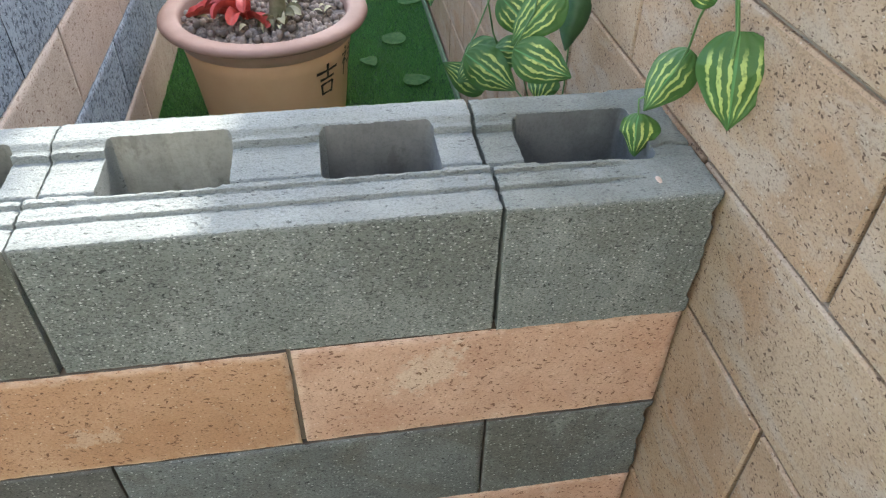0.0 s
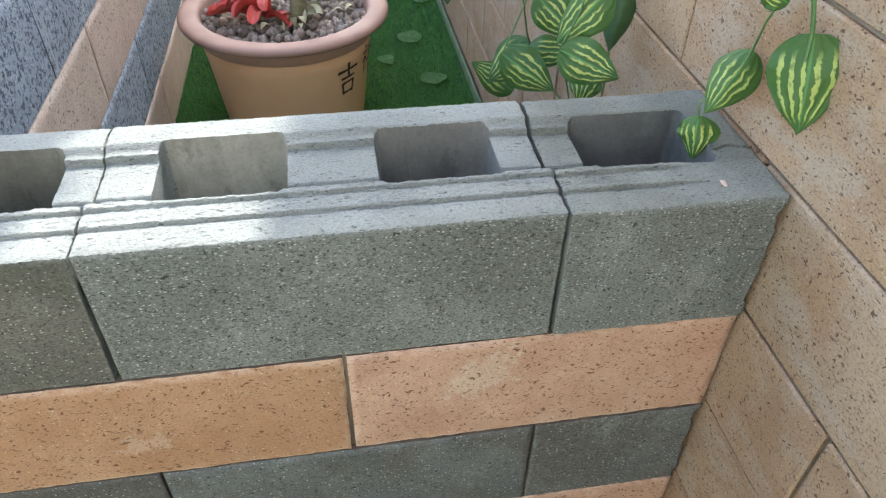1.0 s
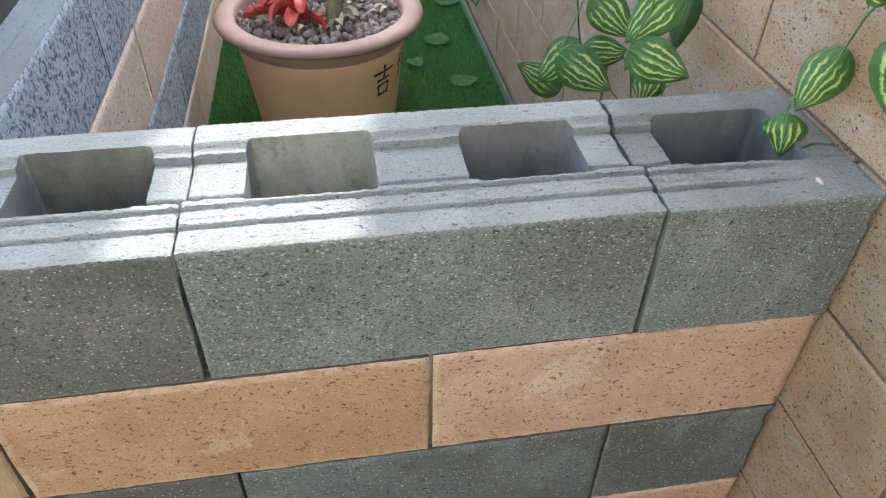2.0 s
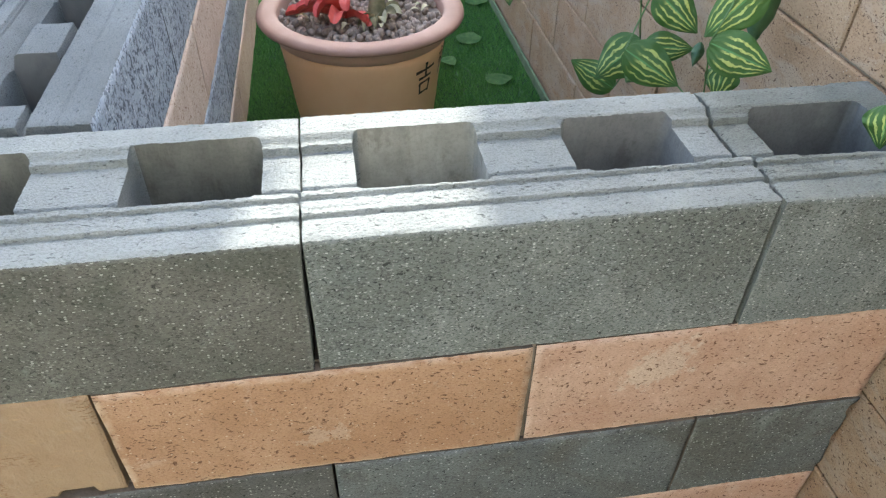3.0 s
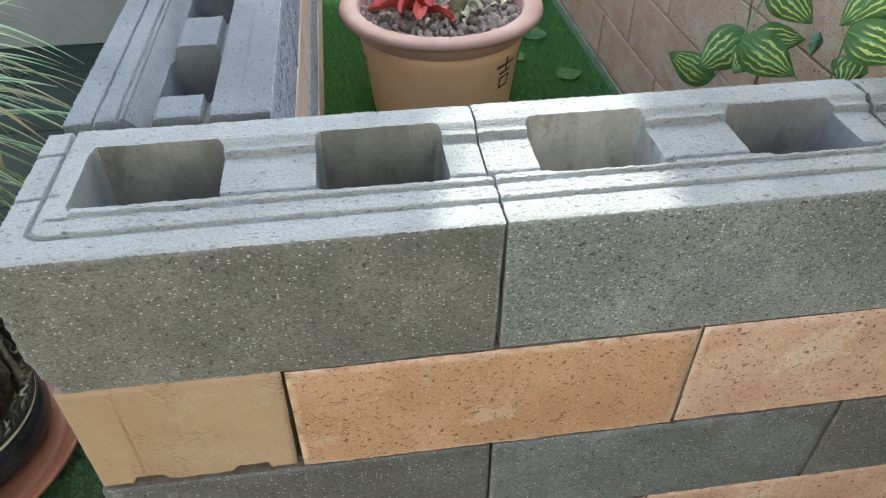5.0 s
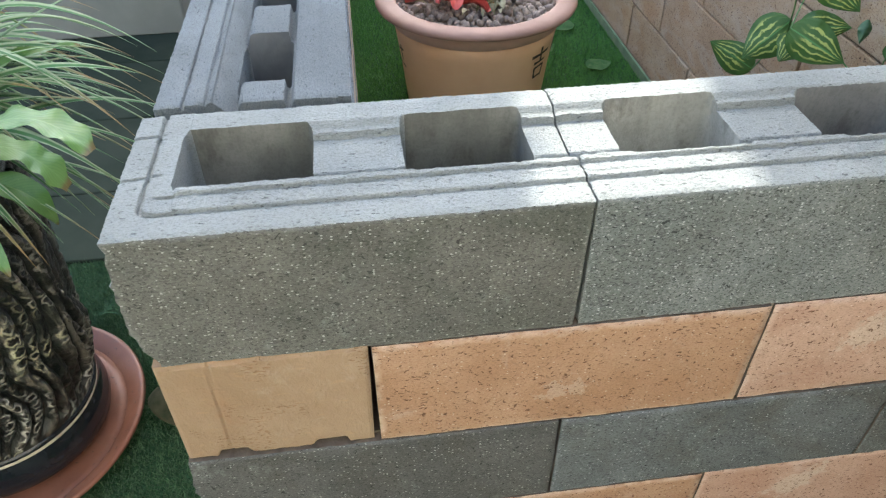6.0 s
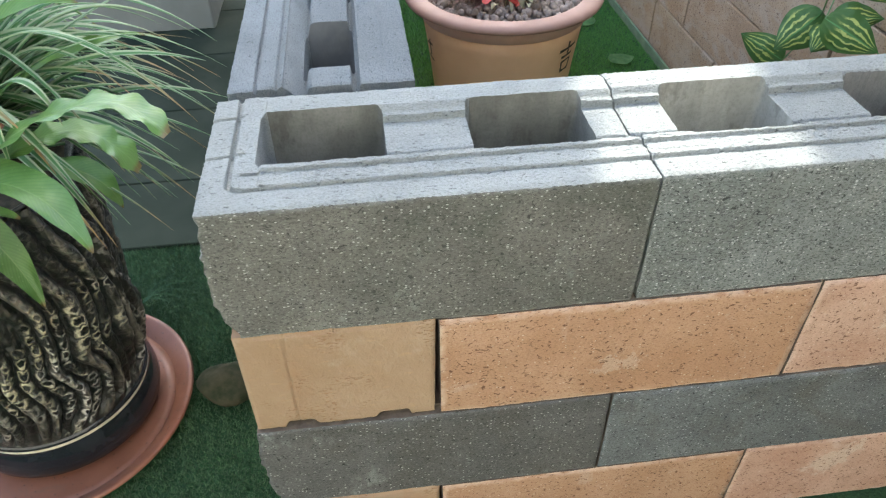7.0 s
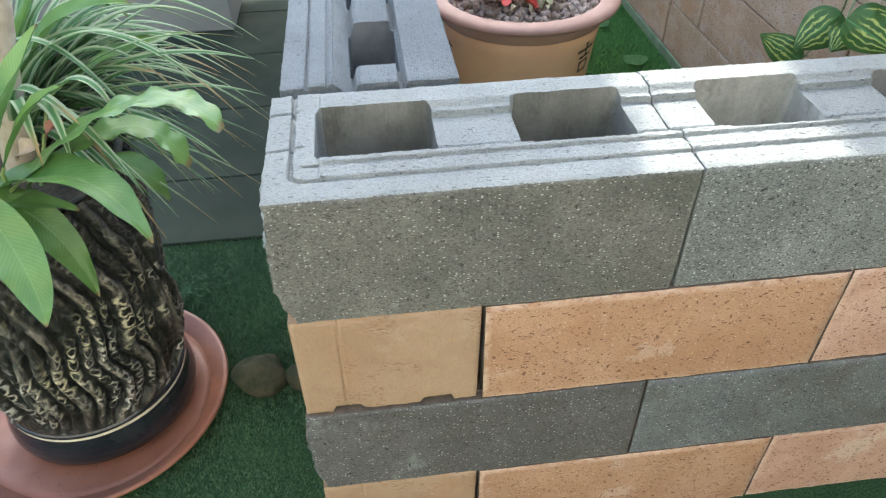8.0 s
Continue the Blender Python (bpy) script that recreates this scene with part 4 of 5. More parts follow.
def broad(t):
    return max(0.015, math.sin(math.pi * min(1.0, 0.03 + 0.97 * t) ** 0.72) ** 0.75)


def strap(t):
    """Narrow foot, nearly full width to near the blunt tip."""
    return max(0.02, (0.25 + 0.75 * sstep(0.0, 0.45, t)) * max(0.0, 1 - t ** 7) ** 0.6)


def ribbon(t):
    return max(0.03, (0.55 + 0.45 * sstep(0, 0.25, t)) * (1 - t ** 3.0))


# ---- red plant in the pot ----
def strap(t):
    return (0.62 + 0.38 * sstep(0.0, 0.3, t)) * (1 - 0.55 * sstep(0.88, 1.0, t))


def red_plant(cx, cy, z):
    rng = random.Random(11)
    th = tagged(empty("red_plant", cx, cy, z), "withered potted plant with folded red leaves and thick olive stalk", "plant")
    fan = ((160, 0.070, 0.024, 0.070), (178, 0.125, 0.026, 0.010), (190, 0.100, 0.030, 0.040), (204, 0.080, 0.026, 0.085), (228, 0.085, 0.026, 0.060), (250, 0.080, 0.030, 0.040), (272, 0.060, 0.026, 0.085), (300, 0.080, 0.026, 0.012), (120, 0.050, 0.026, 0.105), (60, 0.040, 0.024, 0.110))
    for k, (deg, ln, wide, rise) in enumerate(fan):
        d = Vector((math.cos(radians(deg)), math.sin(radians(deg)), 0))
        b = Vector((0.030, 0.030, 0.012)) + d * 0.012
        tip = b + d * ln + Vector((0, 0, rise * 0.5))
        part("red_leaf", leaf_mesh("red_leaf", b, b + d * ln * 0.5 + Vector((0, 0, rise + 0.012)), tip, wide, RED, strap, 12, 6, fold=rng.uniform(0.35, 0.75), twist=rng.uniform(-0.9, 0.9), wave=0.0015, waves=2, seed=k), None, th)
    for k in range(7):
        a = radians(-150 + 27 * k)
        d = Vector((math.cos(a), math.sin(a), 0))
        b = Vector((0.100, 0.004, 0.0)) + d * 0.012
        part("husk", leaf_mesh("husk", b, b + d * 0.022 + Vector((0, 0, 0.055)), b + d * rng.uniform(0.035, 0.06) + Vector((0, 0, rng.uniform(0.0, 0.045))), 0.026, PALE if k % 2 else DULL_STALK, lance, 10, 4, fold=0.3, twist=0.8, seed=k + 3), None, th)
    part("stalk", tube([(0.100, 0.012, -0.01), (0.104, 0.018, 0.05), (0.110, 0.034, 0.13)], 0.024, DULL_STALK, 13), None, th, "thick olive stalk")
    return th


red_plant(POT_X - 0.068, POT_Y - 0.062, 0.262)

# dry scraps on the pebbles
scraps = random.Random(21)
for k in range(18):
    a, r = scraps.uniform(0, 6.28), scraps.uniform(0.06, 0.155)
    b = Vector((POT_X + r * math.cos(a), POT_Y + r * math.sin(a), 0.278))
    d = Vector((scraps.uniform(-1, 1), scraps.uniform(-1, 1), 0)).normalized() * scraps.uniform(0.015, 0.045)
    ob = part("dry_leaf", leaf_mesh("dry_leaf", (0, 0, 0), d * 0.5 + Vector((0, 0, 0.012)), d, scraps.uniform(0.008, 0.016), PALE, lance, 8, 4, fold=0.3, seed=k))
    ob.location = b
    tagged(ob, "pale dry leaf scrap lying on clay pebbles", "dry leaf", "dry leaves in the pot")

# ---- vine on the tall wall ----
vine = tagged(empty("vine", -0.02, 0.4, 0.3), "trailing vine with striped green leaves hanging against the tan wall", "vine")
V0 = Vector((-0.02, 0.4, 0.3))


PLAIN_LEAF = simple("plain_dark_leaf", (0.022, 0.070, 0.024), (0.042, 0.105, 0.036), 60, 0.5, 0.0006, bscale=90)


def hung_leaf(base, tip, width, seed=0.0, cup=0.10, facing=(-0.5, -0.72, 0.45), mat=MELON):
    """A leaf of the vine between two points, turned to the open side."""
    b, t = Vector(base) - V0, Vector(tip) - V0
    n = Vector(facing) + Vector((0.25 * nz(seed, 1, 0, 1.3), 0.25 * nz(seed, 5, 0, 1.3), 0.2 * nz(seed, 9, 0, 1.3)))
    d = (t - b).normalized()
    n = (n - d * n.dot(d)).normalized()
    c = (b + t) / 2 + n * 0.007
    part("leaf", leaf_mesh("leaf", b, c, t, width, mat, heart, 22, 14, fold=-0.04, side=d.cross(n), cup=cup, wave=0.002, waves=2.5, seed=seed), None, vine)


def vine_stem(points, r=0.0016):
    part("stem", tube([Vector(p) - V0 for p in points], r, STEM, 6, 0.8), None, vine)


hung_leaf((-0.014, 0.026, 0.735), (-0.015, 0.001, 0.660), 0.062, 1.0)             # large leaf over the half block
hung_leaf((-0.011, 0.098, 0.686), (-0.050, 0.086, 0.633), 0.044, 2.0, 0.25, (-0.35, -0.6, 0.7))
hung_leaf((-0.050, 0.094, 0.626), (-0.052, 0.081, 0.586), 0.040, 3.9, 0.35)
hung_leaf((-0.020, 0.061, 0.745), (-0.044, 0.078, 0.755), 0.022, 4.0)
hung_leaf((-0.066, 0.681, 0.339), (-0.135, 0.728, 0.376), 0.058, 12.0)
hung_leaf((-0.056, 0.626, 0.454), (-0.126, 0.625, 0.391), 0.076, 11.0)
hung_leaf((-0.139, 0.499, 0.501), (-0.072, 0.447, 0.465), 0.064, 10.0)
hung_leaf((-0.078, 0.569, 0.471), (-0.012, 0.534, 0.478), 0.050, 9.0)
hung_leaf((-0.077, 0.561, 0.560), (-0.024, 0.514, 0.513), 0.060, 8.0)
hung_leaf((-0.060, 0.330, 0.655), (-0.115, 0.337, 0.590), 0.056, 6.0)
hung_leaf((-0.116, 0.318, 0.591), (-0.056, 0.271, 0.573), 0.056, 7.0)
hung_leaf((-0.057, 0.363, 0.535), (-0.070, 0.350, 0.498), 0.046, 7.7)
hung_leaf((-0.022, 0.371, 0.640), (-0.040, 0.351, 0.569), 0.040, 5.0, 0.3, (-0.2, -0.9, 0.1), PLAIN_LEAF)
hung_leaf((-0.040, 0.470, 0.520), (-0.052, 0.455, 0.490), 0.018, 17.0, 0.4, mat=PLAIN_LEAF)
hung_leaf((-0.050, 0.600, 0.440), (-0.100, 0.560, 0.415), 0.050, 14.0)
hung_leaf((-0.022, 1.66, 0.205), (-0.034, 1.585, 0.135), 0.062, 15.0)
hung_leaf((-0.020, 1.74, 0.225), (-0.030, 1.69, 0.150), 0.055, 16.0)
vine_stem([(-0.022, 1.78, 0.50), (-0.022, 1.74, 0.32), (-0.020, 1.72, 0.23), (-0.022, 1.66, 0.205)], 0.0016)
vine_stem([(-0.02, 0.03, 0.95), (-0.03, 0.04, 0.85), (-0.03, 0.050, 0.765), (-0.020, 0.082, 0.722), (-0.014, 0.097, 0.690), (-0.030, 0.090, 0.655), (-0.052, 0.096, 0.640), (-0.050, 0.094, 0.624)], 0.0013)
vine_stem([(-0.030, 0.050, 0.768), (-0.028, 0.036, 0.770), (-0.020, 0.032, 0.758), (-0.016, 0.026, 0.735), (-0.018, 0.020, 0.715)], 0.0022)
vine_stem([(-0.02, 0.30, 0.95), (-0.022, 0.34, 0.74), (-0.024, 0.370, 0.635), (-0.02, 0.395, 0.555), (-0.02, 0.392, 0.50), (-0.02, 0.40, 0.42)], 0.0014)
vine_stem([(-0.03, 0.50, 0.85), (-0.07, 0.57, 0.64), (-0.09, 0.586, 0.545), (-0.075, 0.60, 0.485), (-0.06, 0.622, 0.452), (-0.06, 0.66, 0.38), (-0.066, 0.681, 0.339)], 0.0016)
vine_stem([(-0.03, 0.46, 0.88), (-0.08, 0.52, 0.66), (-0.10, 0.53, 0.57), (-0.12, 0.52, 0.525), (-0.139, 0.499, 0.501)], 0.0014)
vine_stem([(-0.03, 0.36, 0.90), (-0.07, 0.35, 0.74), (-0.09, 0.335, 0.63), (-0.116, 0.318, 0.591), (-0.09, 0.35, 0.53), (-0.05, 0.40, 0.42)], 0.0014)
vine_stem([(-0.072, 0.447, 0.465), (-0.06, 0.43, 0.452), (-0.045, 0.42, 0.43)], 0.0012)

# a lime scrap on the half block
bm = bmesh.new()
bmesh.ops.create_icosphere(bm, subdivisions=2, radius=1.0, matrix=Matrix.Diagonal((0.0026, 0.0052, 0.0012, 1)))
for v in bm.verts:
    v.co += v.co.normalized() * 0.0008 * nz(*v.co, 400)
ob = part("pale_chip", bm, simple("pale_stone_chip", (0.46, 0.34, 0.27), (0.56, 0.44, 0.36), 90, 0.8))
ob.location = (-0.058, 0.013, 0.6065)
tagged(ob, "small pale chip lying on the grey half block", "chip")

# ---- mat edge and leaves on the yard's floor ----
ob = part("trim", brick_mesh("trim", 2.2, 0.008, 0.030, [TRIM_GREEN, TRIM_GREEN], 2, bev=0.002))
ob.matrix_basis = pose(-0.012, 2.4, 0.0, 0, 0, -90)
tagged(ob, "pale green turf edge folded up against the tan wall", "trim", kind="structure")
FLAT_GREEN = simple("flat_green_leaf", (0.034, 0.100, 0.036), (0.085, 0.150, 0.060), 90, 0.95, spec=0.05)
for k, (x, y, s, a) in enumerate(((-0.10, 1.372, 0.040, 0.3), (-0.136, 1.656, 0.045, 1.2), (-0.05, 1.95, 0.045, 0.2), (-0.225, 1.5, 0.030, 5.1))):
    d = Vector((math.cos(a), math.sin(a), 0))
    ob = part("fallen_leaf", leaf_mesh("fallen_leaf", d * -s, Vector((0, 0, 0.004)), d * s, s * 1.7, FLAT_GREEN, heart, 14, 8, fold=0.03, seed=k))
    ob.location = (x, y, 0.010)
    tagged(ob, "flat green leaf lying on dark turf", "leaf", "leaves on the turf")

# ---- planter with bark relief, on its saucer ----
PX, PY = -1.366, 0.304
saucer_prof = [(0.0, 0.0), (0.155, 0.0), (0.178, 0.004), (0.206, 0.024), (0.212, 0.029), (0.209, 0.033), (0.203, 0.031), (0.180, 0.014), (0.165, 0.010), (0.0, 0.010)]
saucer = tagged(empty("saucer", -1.382, 0.297, 0), "round terracotta plant saucer on green turf", "saucer")
part("dish", lathe(saucer_prof[:3] + saucer_prof[7:], 96, TERRACOTTA), None, saucer)
part("rim", lathe(saucer_prof[2:8], 96, TERRACOTTA), None, saucer)


def bark_planter():
    th = tagged(empty("planter", PX, PY, 0.010), "tall dark glazed planter with bark relief on a terracotta saucer", "planter")
    nu, nv = 420, 176
    z0, z1 = 0.083, 0.458
    verts, faces, crest, uvs = [], [], [], []
    ropes = 46
    for j in range(nv + 1):
        f = j / nv
        z = z0 + (z1 - z0) * f
        r0 = 0.135 + 0.014 * sstep(0.0, 0.26, f) + 0.006 * sstep(0.26, 0.8, f)
        for i in range(nu + 1):
            a = 2 * math.pi * i / nu + 2.2          # the seam lies on the far side
            cx, cy = math.cos(a), math.sin(a)
            bend = 0.17 * nz(cx, cy, z * 5, 1.3) + 0.07 * nz(cx + 3, cy, z * 13, 1.6)
            u = (a + bend + 1.5 * z + 0.50 * math.exp(-f / 0.17)) * ropes / (2 * math.pi)
            u += 0.45 * noise.noise((cx * 4, cy * 4, z * 7))
            rope = abs(math.sin(math.pi * u)) ** 0.9
            strong = 0.40 + 0.60 * sstep(-0.25, 0.3, noise.noise((math.floor(u) * 3.7, z * 7.0, 1.5)))
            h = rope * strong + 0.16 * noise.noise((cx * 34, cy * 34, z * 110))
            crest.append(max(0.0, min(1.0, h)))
            r = r0 + 0.0170 * (h - 0.55) * sstep(0, 0.08, f)
            verts.append((r * cx, r * cy, z))
            uvs.append((u, z / 0.0200))
    for j in range(nv):
        for i in range(nu):
            k = j * (nu + 1) + i
            faces.append((k, k + 1, k + nu + 2, k + nu + 1))
    me = mesh_of("body", verts, faces, BARK, uvs=uvs, smooth=True)
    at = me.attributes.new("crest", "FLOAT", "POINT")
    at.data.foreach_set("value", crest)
    part("body", me, None, th)
    ring = [(0.0, 0.0), (0.121, 0.0), (0.131, 0.005), (0.1410, 0.016), (0.1445, 0.030), (0.1440, 0.042), (0.1415, 0.054), (0.1385, 0.063), (0.1360, 0.069), (0.1370, 0.0755), (0.136, 0.082), (0.120, 0.086)]
    part("base_ring", lathe(ring, 96, [BLACK_GLAZE, CREAM], lambda i: 1 if i == 8 else 0), None, th, "glossy black base ring with a cream line")
    lip = [(0.148, 0.456), (0.151, 0.459), (0.148, 0.462), (0.142, 0.459), (0.138, 0.454), (0.0, 0.458)]
    part("rim", lathe(lip, 72, [BARK, SOIL], lambda i: 1 if i >= 4 else 0), None, th)
    return th


bark_planter()

# ---- fern ----
fern = tagged(empty("fern", PX, PY, 0.40), "nest fern with broad wavy glossy green fronds", "fern")
F0 = Vector((PX, PY, 0.40))


def frond(base, ctrl, tip, width, wave=0.004, fold=0.12, waves=5, twist=0.0, seed=0.0, shape=lance, facing=None):
    b, c, t = (Vector(p) - F0 for p in (base, ctrl, tip))
    side = (t - b).cross(Vector(facing)) if facing else None
    ob = part("frond", leaf_mesh("frond", b, c, t, width, FROND, shape, 40, 12, side=side, fold=fold, wave=wave, waves=waves, twist=twist, seed=seed), None, fern)
    foot = Vector((0.03 + 0.02 * math.sin(seed * 5), -0.075 + 0.02 * math.cos(seed * 3), -0.02))
    part("stalk", tube([foot, foot * 0.5 + b * 0.5 + Vector((0, 0, 0.01)), b, b * 0.9 + c * 0.1], 0.0028, STALK, 7, 0.7), None, ob)


def through_mid(b, mid, t):
    """The control point of a curve from b to t that passes mid."""
    return tuple(2 * m - (p + q) / 2 for p, m, q in zip(b, mid, t))


for b, mid, t, wide, fold, tw, sd, face in (((-1.325, 0.195, 0.506), (-1.206, 0.152, 0.540), (-1.133, 0.098, 0.490), 0.060, 0.16, -0.30, 1.0, None),
                                      ((-1.318, 0.188, 0.508), (-1.262, 0.168, 0.462), (-1.232, 0.145, 0.380), 0.044, 0.10, 0.0, 2.0, (0.25, -0.55, 0.8)),
                                      ((-1.345, 0.185, 0.478), (-1.290, 0.178, 0.500), (-1.226, 0.172, 0.487), 0.042, 0.12, 0.0, 2.5, None),
                                      ((-1.365, 0.215, 0.470), (-1.330, 0.160, 0.492), (-1.285, 0.118, 0.478), 0.046, 0.12, 0.0, 2.8, None),
                                      ((-1.300, 0.130, 0.545), (-1.262, 0.088, 0.488), (-1.240, 0.040, 0.440), 0.050, 0.10, 0.0, 3.0, (0.25, -0.55, 0.8))):
    frond(b, through_mid(b, mid, t), t, wide, 0.0022, fold, 3, tw, sd, broad, face)
for b, mid, t, wide, sd in (((-1.296, 0.190, 0.508), (-1.146, 0.205, 0.596), (-1.056, 0.192, 0.564), 0.047, 4.0), ((-1.280, 0.200, 0.508), (-1.172, 0.228, 0.556), (-1.112, 0.235, 0.495), 0.038, 5.0)):
    frond(b, through_mid(b, mid, t), t, wide, 0.0030, 0.05, 6, -0.2 if sd == 4.0 else 0.2, sd, strap)
frond((-1.283, 0.300, 0.470), (-1.172, 0.287, 0.490), (-1.166, 0.285, 0.408), 0.040, 0.0016, 0.1, 3, 0.2, 6.0)
frond((-1.303, 0.200, 0.545), (-1.266, 0.190, 0.608), (-1.215, 0.222, 0.680), 0.036, 0.0012, 0.35, 3, 0.3, 7.0)
frond((-1.297, 0.190, 0.530), (-1.239, 0.185, 0.619), (-1.206, 0.200, 0.622), 0.017, 0.0008, 0.4, 3, 0.3, 8.0)
frond((-1.275, 0.310, 0.555), (-1.192, 0.350, 0.600), (-1.118, 0.420, 0.577), 0.028, 0.002, 0.2, 4, 0.0, 9.0)
frond((-1.36, 0.18, 0.48), (-1.36, 0.07, 0.60), (-1.33, -0.04, 0.50), 0.056, 0.003, 0.1, 4, 0.0, 10.0)
frond((-1.43, 0.22, 0.46), (-1.50, 0.10, 0.62), (-1.52, -0.02, 0.56), 0.056, 0.004, 0.1, 4, 0.0, 11.0)
frond((-1.43, 0.35, 0.46), (-1.58, 0.38, 0.66), (-1.68, 0.38, 0.58), 0.056, 0.006, 0.1, 5, 0.0, 12.0)
frond((-1.40, 0.40, 0.46), (-1.42, 0.55, 0.68), (-1.44, 0.66, 0.62), 0.056, 0.006, 0.1, 5, 0.0, 13.0)
# upright fronds further back, seen through the blades
for b, mid, t, wide, sd in (((-1.40, 0.36, 0.50), (-1.345, 0.40, 0.66), (-1.285, 0.43, 0.755), 0.034, 14.0), ((-1.36, 0.38, 0.50), (-1.285, 0.42, 0.645), (-1.195, 0.45, 0.695), 0.030, 15.0),
                            ((-1.34, 0.34, 0.50), (-1.265, 0.36, 0.615), (-1.165, 0.37, 0.640), 0.032, 16.0), ((-1.41, 0.30, 0.50), (-1.385, 0.33, 0.655), (-1.335, 0.35, 0.760), 0.040, 17.0)):
    frond(b, through_mid(b, mid, t), t, wide, 0.0014, 0.3, 3, 0.3, sd)

# ---- variegated plant ----
spider = tagged(empty("spider_plant", PX, PY, 0.40), "spider plant with long arching green blades edged in cream", "spider plant")
rng = random.Random(8)
S0 = Vector((PX + 0.015, PY + 0.06, 0.42))


def blade(angle, length, rise, drop, width, off=0.0, seed=0.0):
    d = Vector((math.cos(angle), math.sin(angle), 0))
    b = S0 + Vector((rng.uniform(-0.03, 0.03), rng.uniform(-0.03, 0.03), rng.uniform(0.0, 0.08)))
    t = b + d * length + Vector((0, 0, drop))
    c = b + d * (length * 0.45) + Vector((off, 0, rise))
    part("blade", leaf_mesh("blade", b - F0, c - F0, t - F0, width, BLADE, ribbon, 22, 4, fold=0.22, twist=rng.uniform(-0.5, 0.5), seed=seed), None, spider)


for k in range(74):
    f = (k * 0.618) % 1.0
    a = radians(-14 + 106 * f)
    ln = rng.uniform(0.20, 0.34)
    rise = rng.uniform(0.10, 0.27)
    blade(a, ln, rise, rng.uniform(-0.07 - 0.05 * f, 0.14), rng.uniform(0.010, 0.0185), seed=k)
for k in range(34):
    a = radians(70 + 220 * ((k * 0.618) % 1.0))
    blade(a, rng.uniform(0.2, 0.36), rng.uniform(0.15, 0.34), rng.uniform(-0.06, 0.2), rng.uniform(0.009, 0.014), seed=k + 70)

for k in range(6):
    a = radians(-40 + 45 * ((k * 0.618) % 1.0))
    blade(a, rng.uniform(0.20, 0.29), rng.uniform(0.10, 0.17), rng.uniform(-0.09, 0.02), rng.uniform(0.010, 0.016), seed=k + 120)
# long blades that droop behind the fern
for k in range(12):
    a = radians(-18 + 44 * ((k * 0.618) % 1.0))
    blade(a, rng.uniform(0.20, 0.285), rng.uniform(0.09, 0.16), rng.uniform(-0.11, -0.03), rng.uniform(0.009, 0.014), seed=k + 160)

# broad blades that bend down over the fern
for k, (mid, tip) in enumerate((((-1.228, 0.27, 0.595), (-1.172, 0.23, 0.562)), ((-1.244, 0.25, 0.571), (-1.146, 0.16, 0.505)), ((-1.270, 0.23, 0.596), (-1.247, 0.18, 0.540)),
                               ((-1.274, 0.25, 0.598), (-1.205, 0.215, 0.562)), ((-1.250, 0.24, 0.587), (-1.222, 0.19, 0.525)), ((-1.262, 0.26, 0.585), (-1.185, 0.20, 0.520)))):
    foot = S0 + Vector((0.02, -0.05, 0.06)) - F0
    mid, tip = Vector(mid) - F0, Vector(tip) - F0
    part("blade", leaf_mesh("blade", foot, mid * 2 - (foot + tip) / 2, tip, 0.0165, BLADE, ribbon, 22, 4, fold=0.16, twist=0.3 * nz(k, 0.3, 0, 1.7), seed=k + 200), None, spider)
RUSSET = simple("russet_leaf", (0.24, 0.075, 0.05), (0.34, 0.14, 0.09), 60, 0.6, 0.0008)
HUSK = simple("tan_husk", (0.36, 0.26, 0.18), (0.50, 0.39, 0.28), 50, 0.7, 0.0008)
for k, (at, way, mat, label) in enumerate((((-1.262, 0.24, 0.540), (0.022, 0.01, 0.016), RUSSET, "small russet dry leaf caught in the fern"), ((-1.292, 0.222, 0.526), (0.030, 0.0, 0.018), HUSK, "tan dry leaf sheath caught in the fern"))):
    ob = part("dry_leaf", leaf_mesh("dry_leaf", (0, 0, 0), Vector(way) * 0.5 + Vector((0, -0.006, 0.012)), way, 0.014 + 0.008 * k, mat, lance, 12, 6, fold=0.35, twist=0.9, seed=k + 5))
    ob.location = at
    tagged(ob, label, "dry leaf")

# pale stem in the same planter
stem_pts = [(PX + 0.03, PY - 0.01, 0.37), (PX + 0.04, PY - 0.015, 0.47), (PX + 0.055, PY - 0.01, 0.58), (PX + 0.085, PY, 0.70), (PX + 0.10, PY, 0.86)]
ob = part("tree_trunk", tube(stem_pts, 0.022, TRUNK, 14, 0.8))
tagged(ob, "pale bare plant stem rising from the planter", "trunk")

# ---- stones by the corner ----
for k, (x, y, r) in enumerate(((-1.117, 0.305, 0.037), (-1.050, 0.305, 0.024))):
    bm = bmesh.new()
    bmesh.ops.create_icosphere(bm, subdivisions=3, radius=1.0, matrix=Matrix.Diagonal((r * 1.25, r, r * 0.72, 1)))
    for v in bm.verts:
        v.co += v.co.normalized() * r * 0.45 * nz(v.co.x + k, v.co.y, v.co.z, 26)
    for f in bm.faces:
        f.smooth = True
    ob = part("stone", bm, STONE)
    ob.location = (x, y, r * 0.62)
    tagged(ob, "small olive brown stone on turf beside the wall", "stone", "stones by the wall")

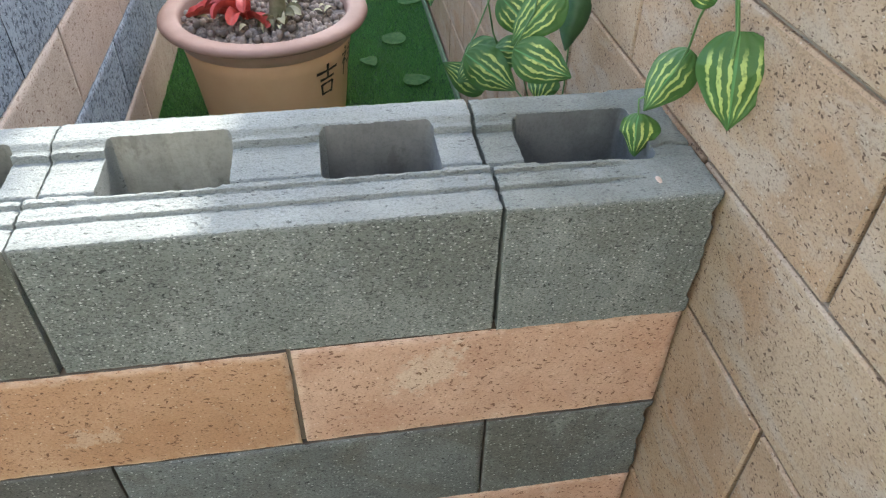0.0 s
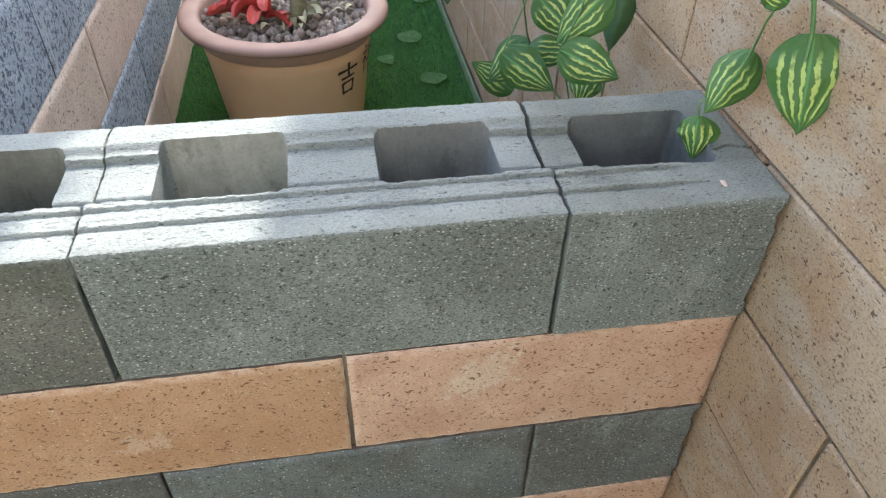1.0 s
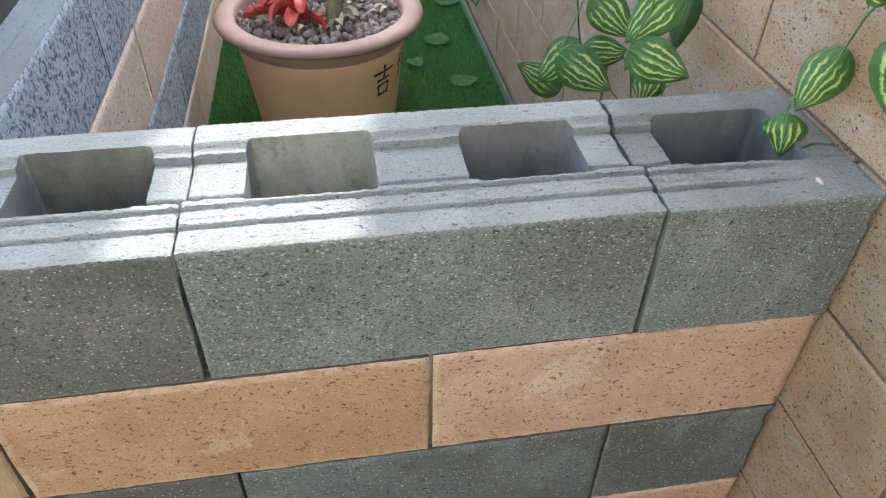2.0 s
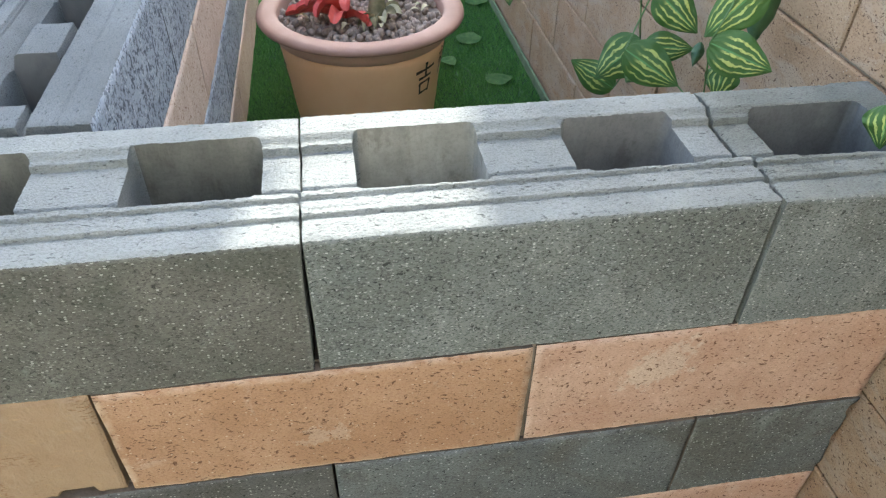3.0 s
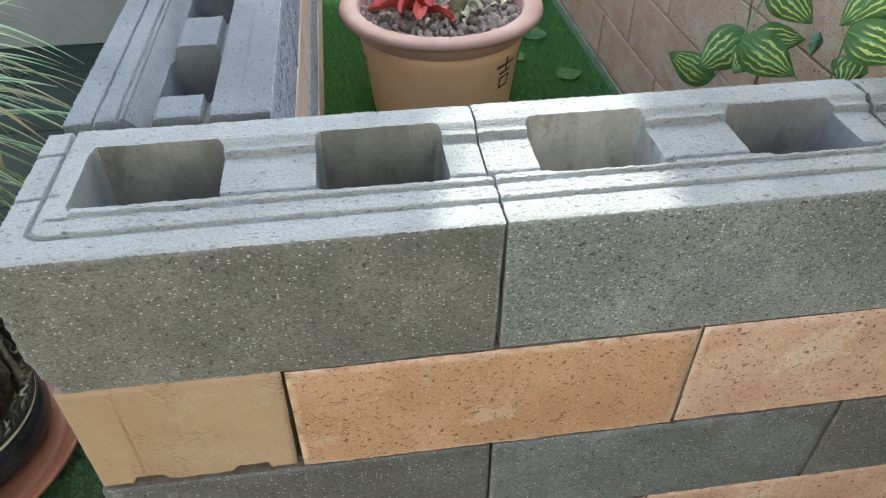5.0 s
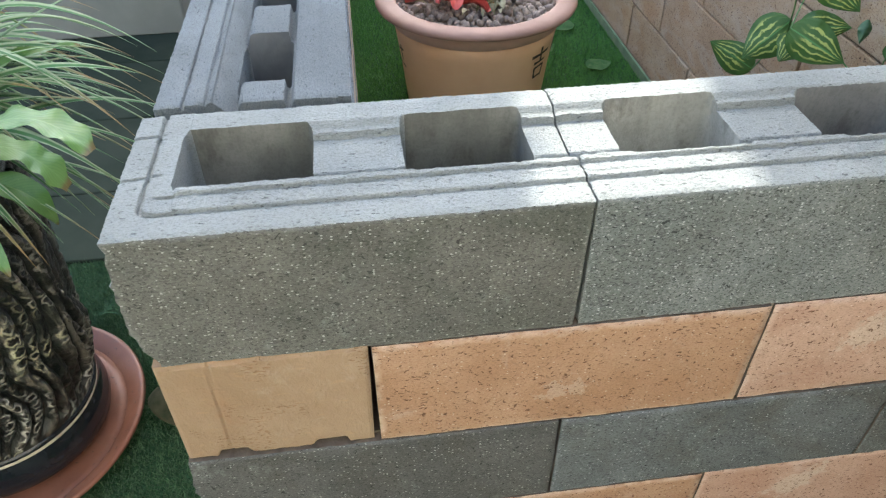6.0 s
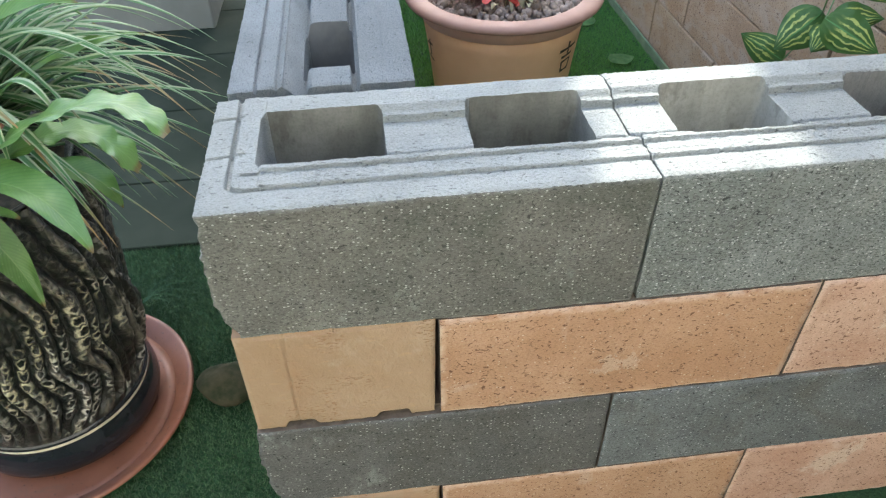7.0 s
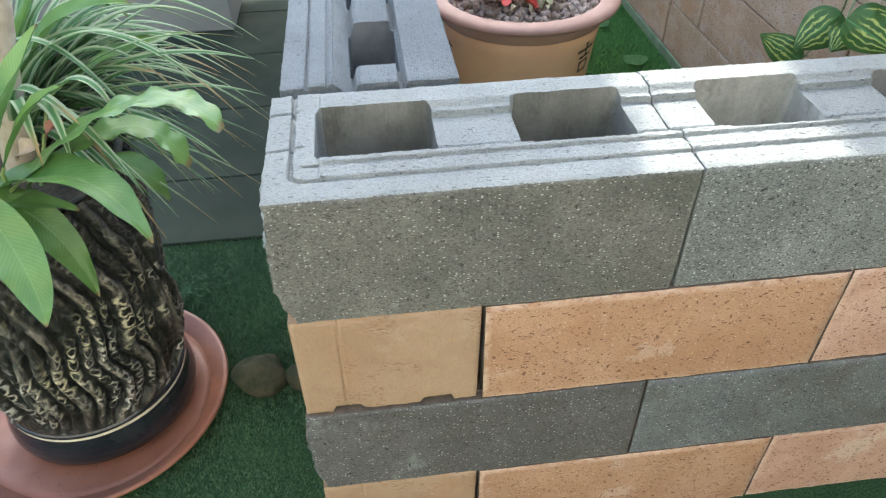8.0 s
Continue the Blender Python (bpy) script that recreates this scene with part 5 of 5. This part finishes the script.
# ---- low tuft behind the planter ----
tuft = tagged(empty("grass_tuft", -1.30, 0.53, 0.0), "small tuft of thin pale blades on dark turf", "tuft")
for k in range(5):
    a = radians(-30 + 13 * k)
    d = Vector((math.cos(a), math.sin(a), 0))
    part("blade", leaf_mesh("blade", (0, 0, 0.005), d * 0.05 + Vector((0, 0, 0.07)), d * rng.uniform(0.09, 0.14) + Vector((0, 0, 0.03)), 0.003, TURF, ribbon, 12, 2, seed=k), None, tuft)

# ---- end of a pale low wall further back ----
wall_back = part("wall_back", brick_mesh("wall_back", 1.6, 0.24, 0.62, [SHADED_PLASTER, SHADED_PLASTER], 9, bev=0.006))
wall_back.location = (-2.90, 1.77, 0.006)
tagged(wall_back, "end of a low pale grey plastered wall on dark paving", "wall", kind="structure")


# ---- turf blades where the floor is seen close ----
def turf_field(name, x0, x1, y0, y1, count, length, seed, label, mat, clear):
    """Short blades over a stretch of ground, but for a round clearing (x, y, radius) under a thing."""
    r = np.random.RandomState(seed)
    x, y = r.uniform(x0, x1, count), r.uniform(y0, y1, count)
    open_ = np.hypot(x - clear[0], y - clear[1]) > clear[2]
    x, y = x[open_], y[open_]
    count = len(x)
    a, b = r.uniform(0, 6.283, count), r.uniform(0, 6.283, count)
    ln = length * r.uniform(0.6, 1.2, count)
    lean = ln * r.uniform(0.2, 0.9, count)
    w = 0.0008 * r.uniform(0.7, 1.3, count)
    v = np.zeros((count, 3, 3))
    v[:, 0] = np.stack([x + w * np.cos(b), y + w * np.sin(b), np.zeros(count)], 1)
    v[:, 1] = np.stack([x - w * np.cos(b), y - w * np.sin(b), np.zeros(count)], 1)
    v[:, 2] = np.stack([x + lean * np.cos(a), y + lean * np.sin(a), ln], 1)
    me = bpy.data.meshes.new(name)
    me.from_pydata(v.reshape(-1, 3).tolist(), [], np.arange(count * 3).reshape(-1, 3).tolist())
    me.materials.append(mat)
    tagged(part(name, me), label, "turf", kind="stuff")


turf_field("turf", -1.75, -0.99, -0.35, 0.705, 130000, 0.0085, 5, "short blades of dark green artificial turf", TURF_BLADE, (-1.385, 0.297, 0.200))
turf_field("turf", -0.80, -0.01, 0.95, 2.25, 110000, 0.012, 6, "short blades of green artificial turf in the corner yard", TURF_LIT, (POT_X, POT_Y, 0.168))
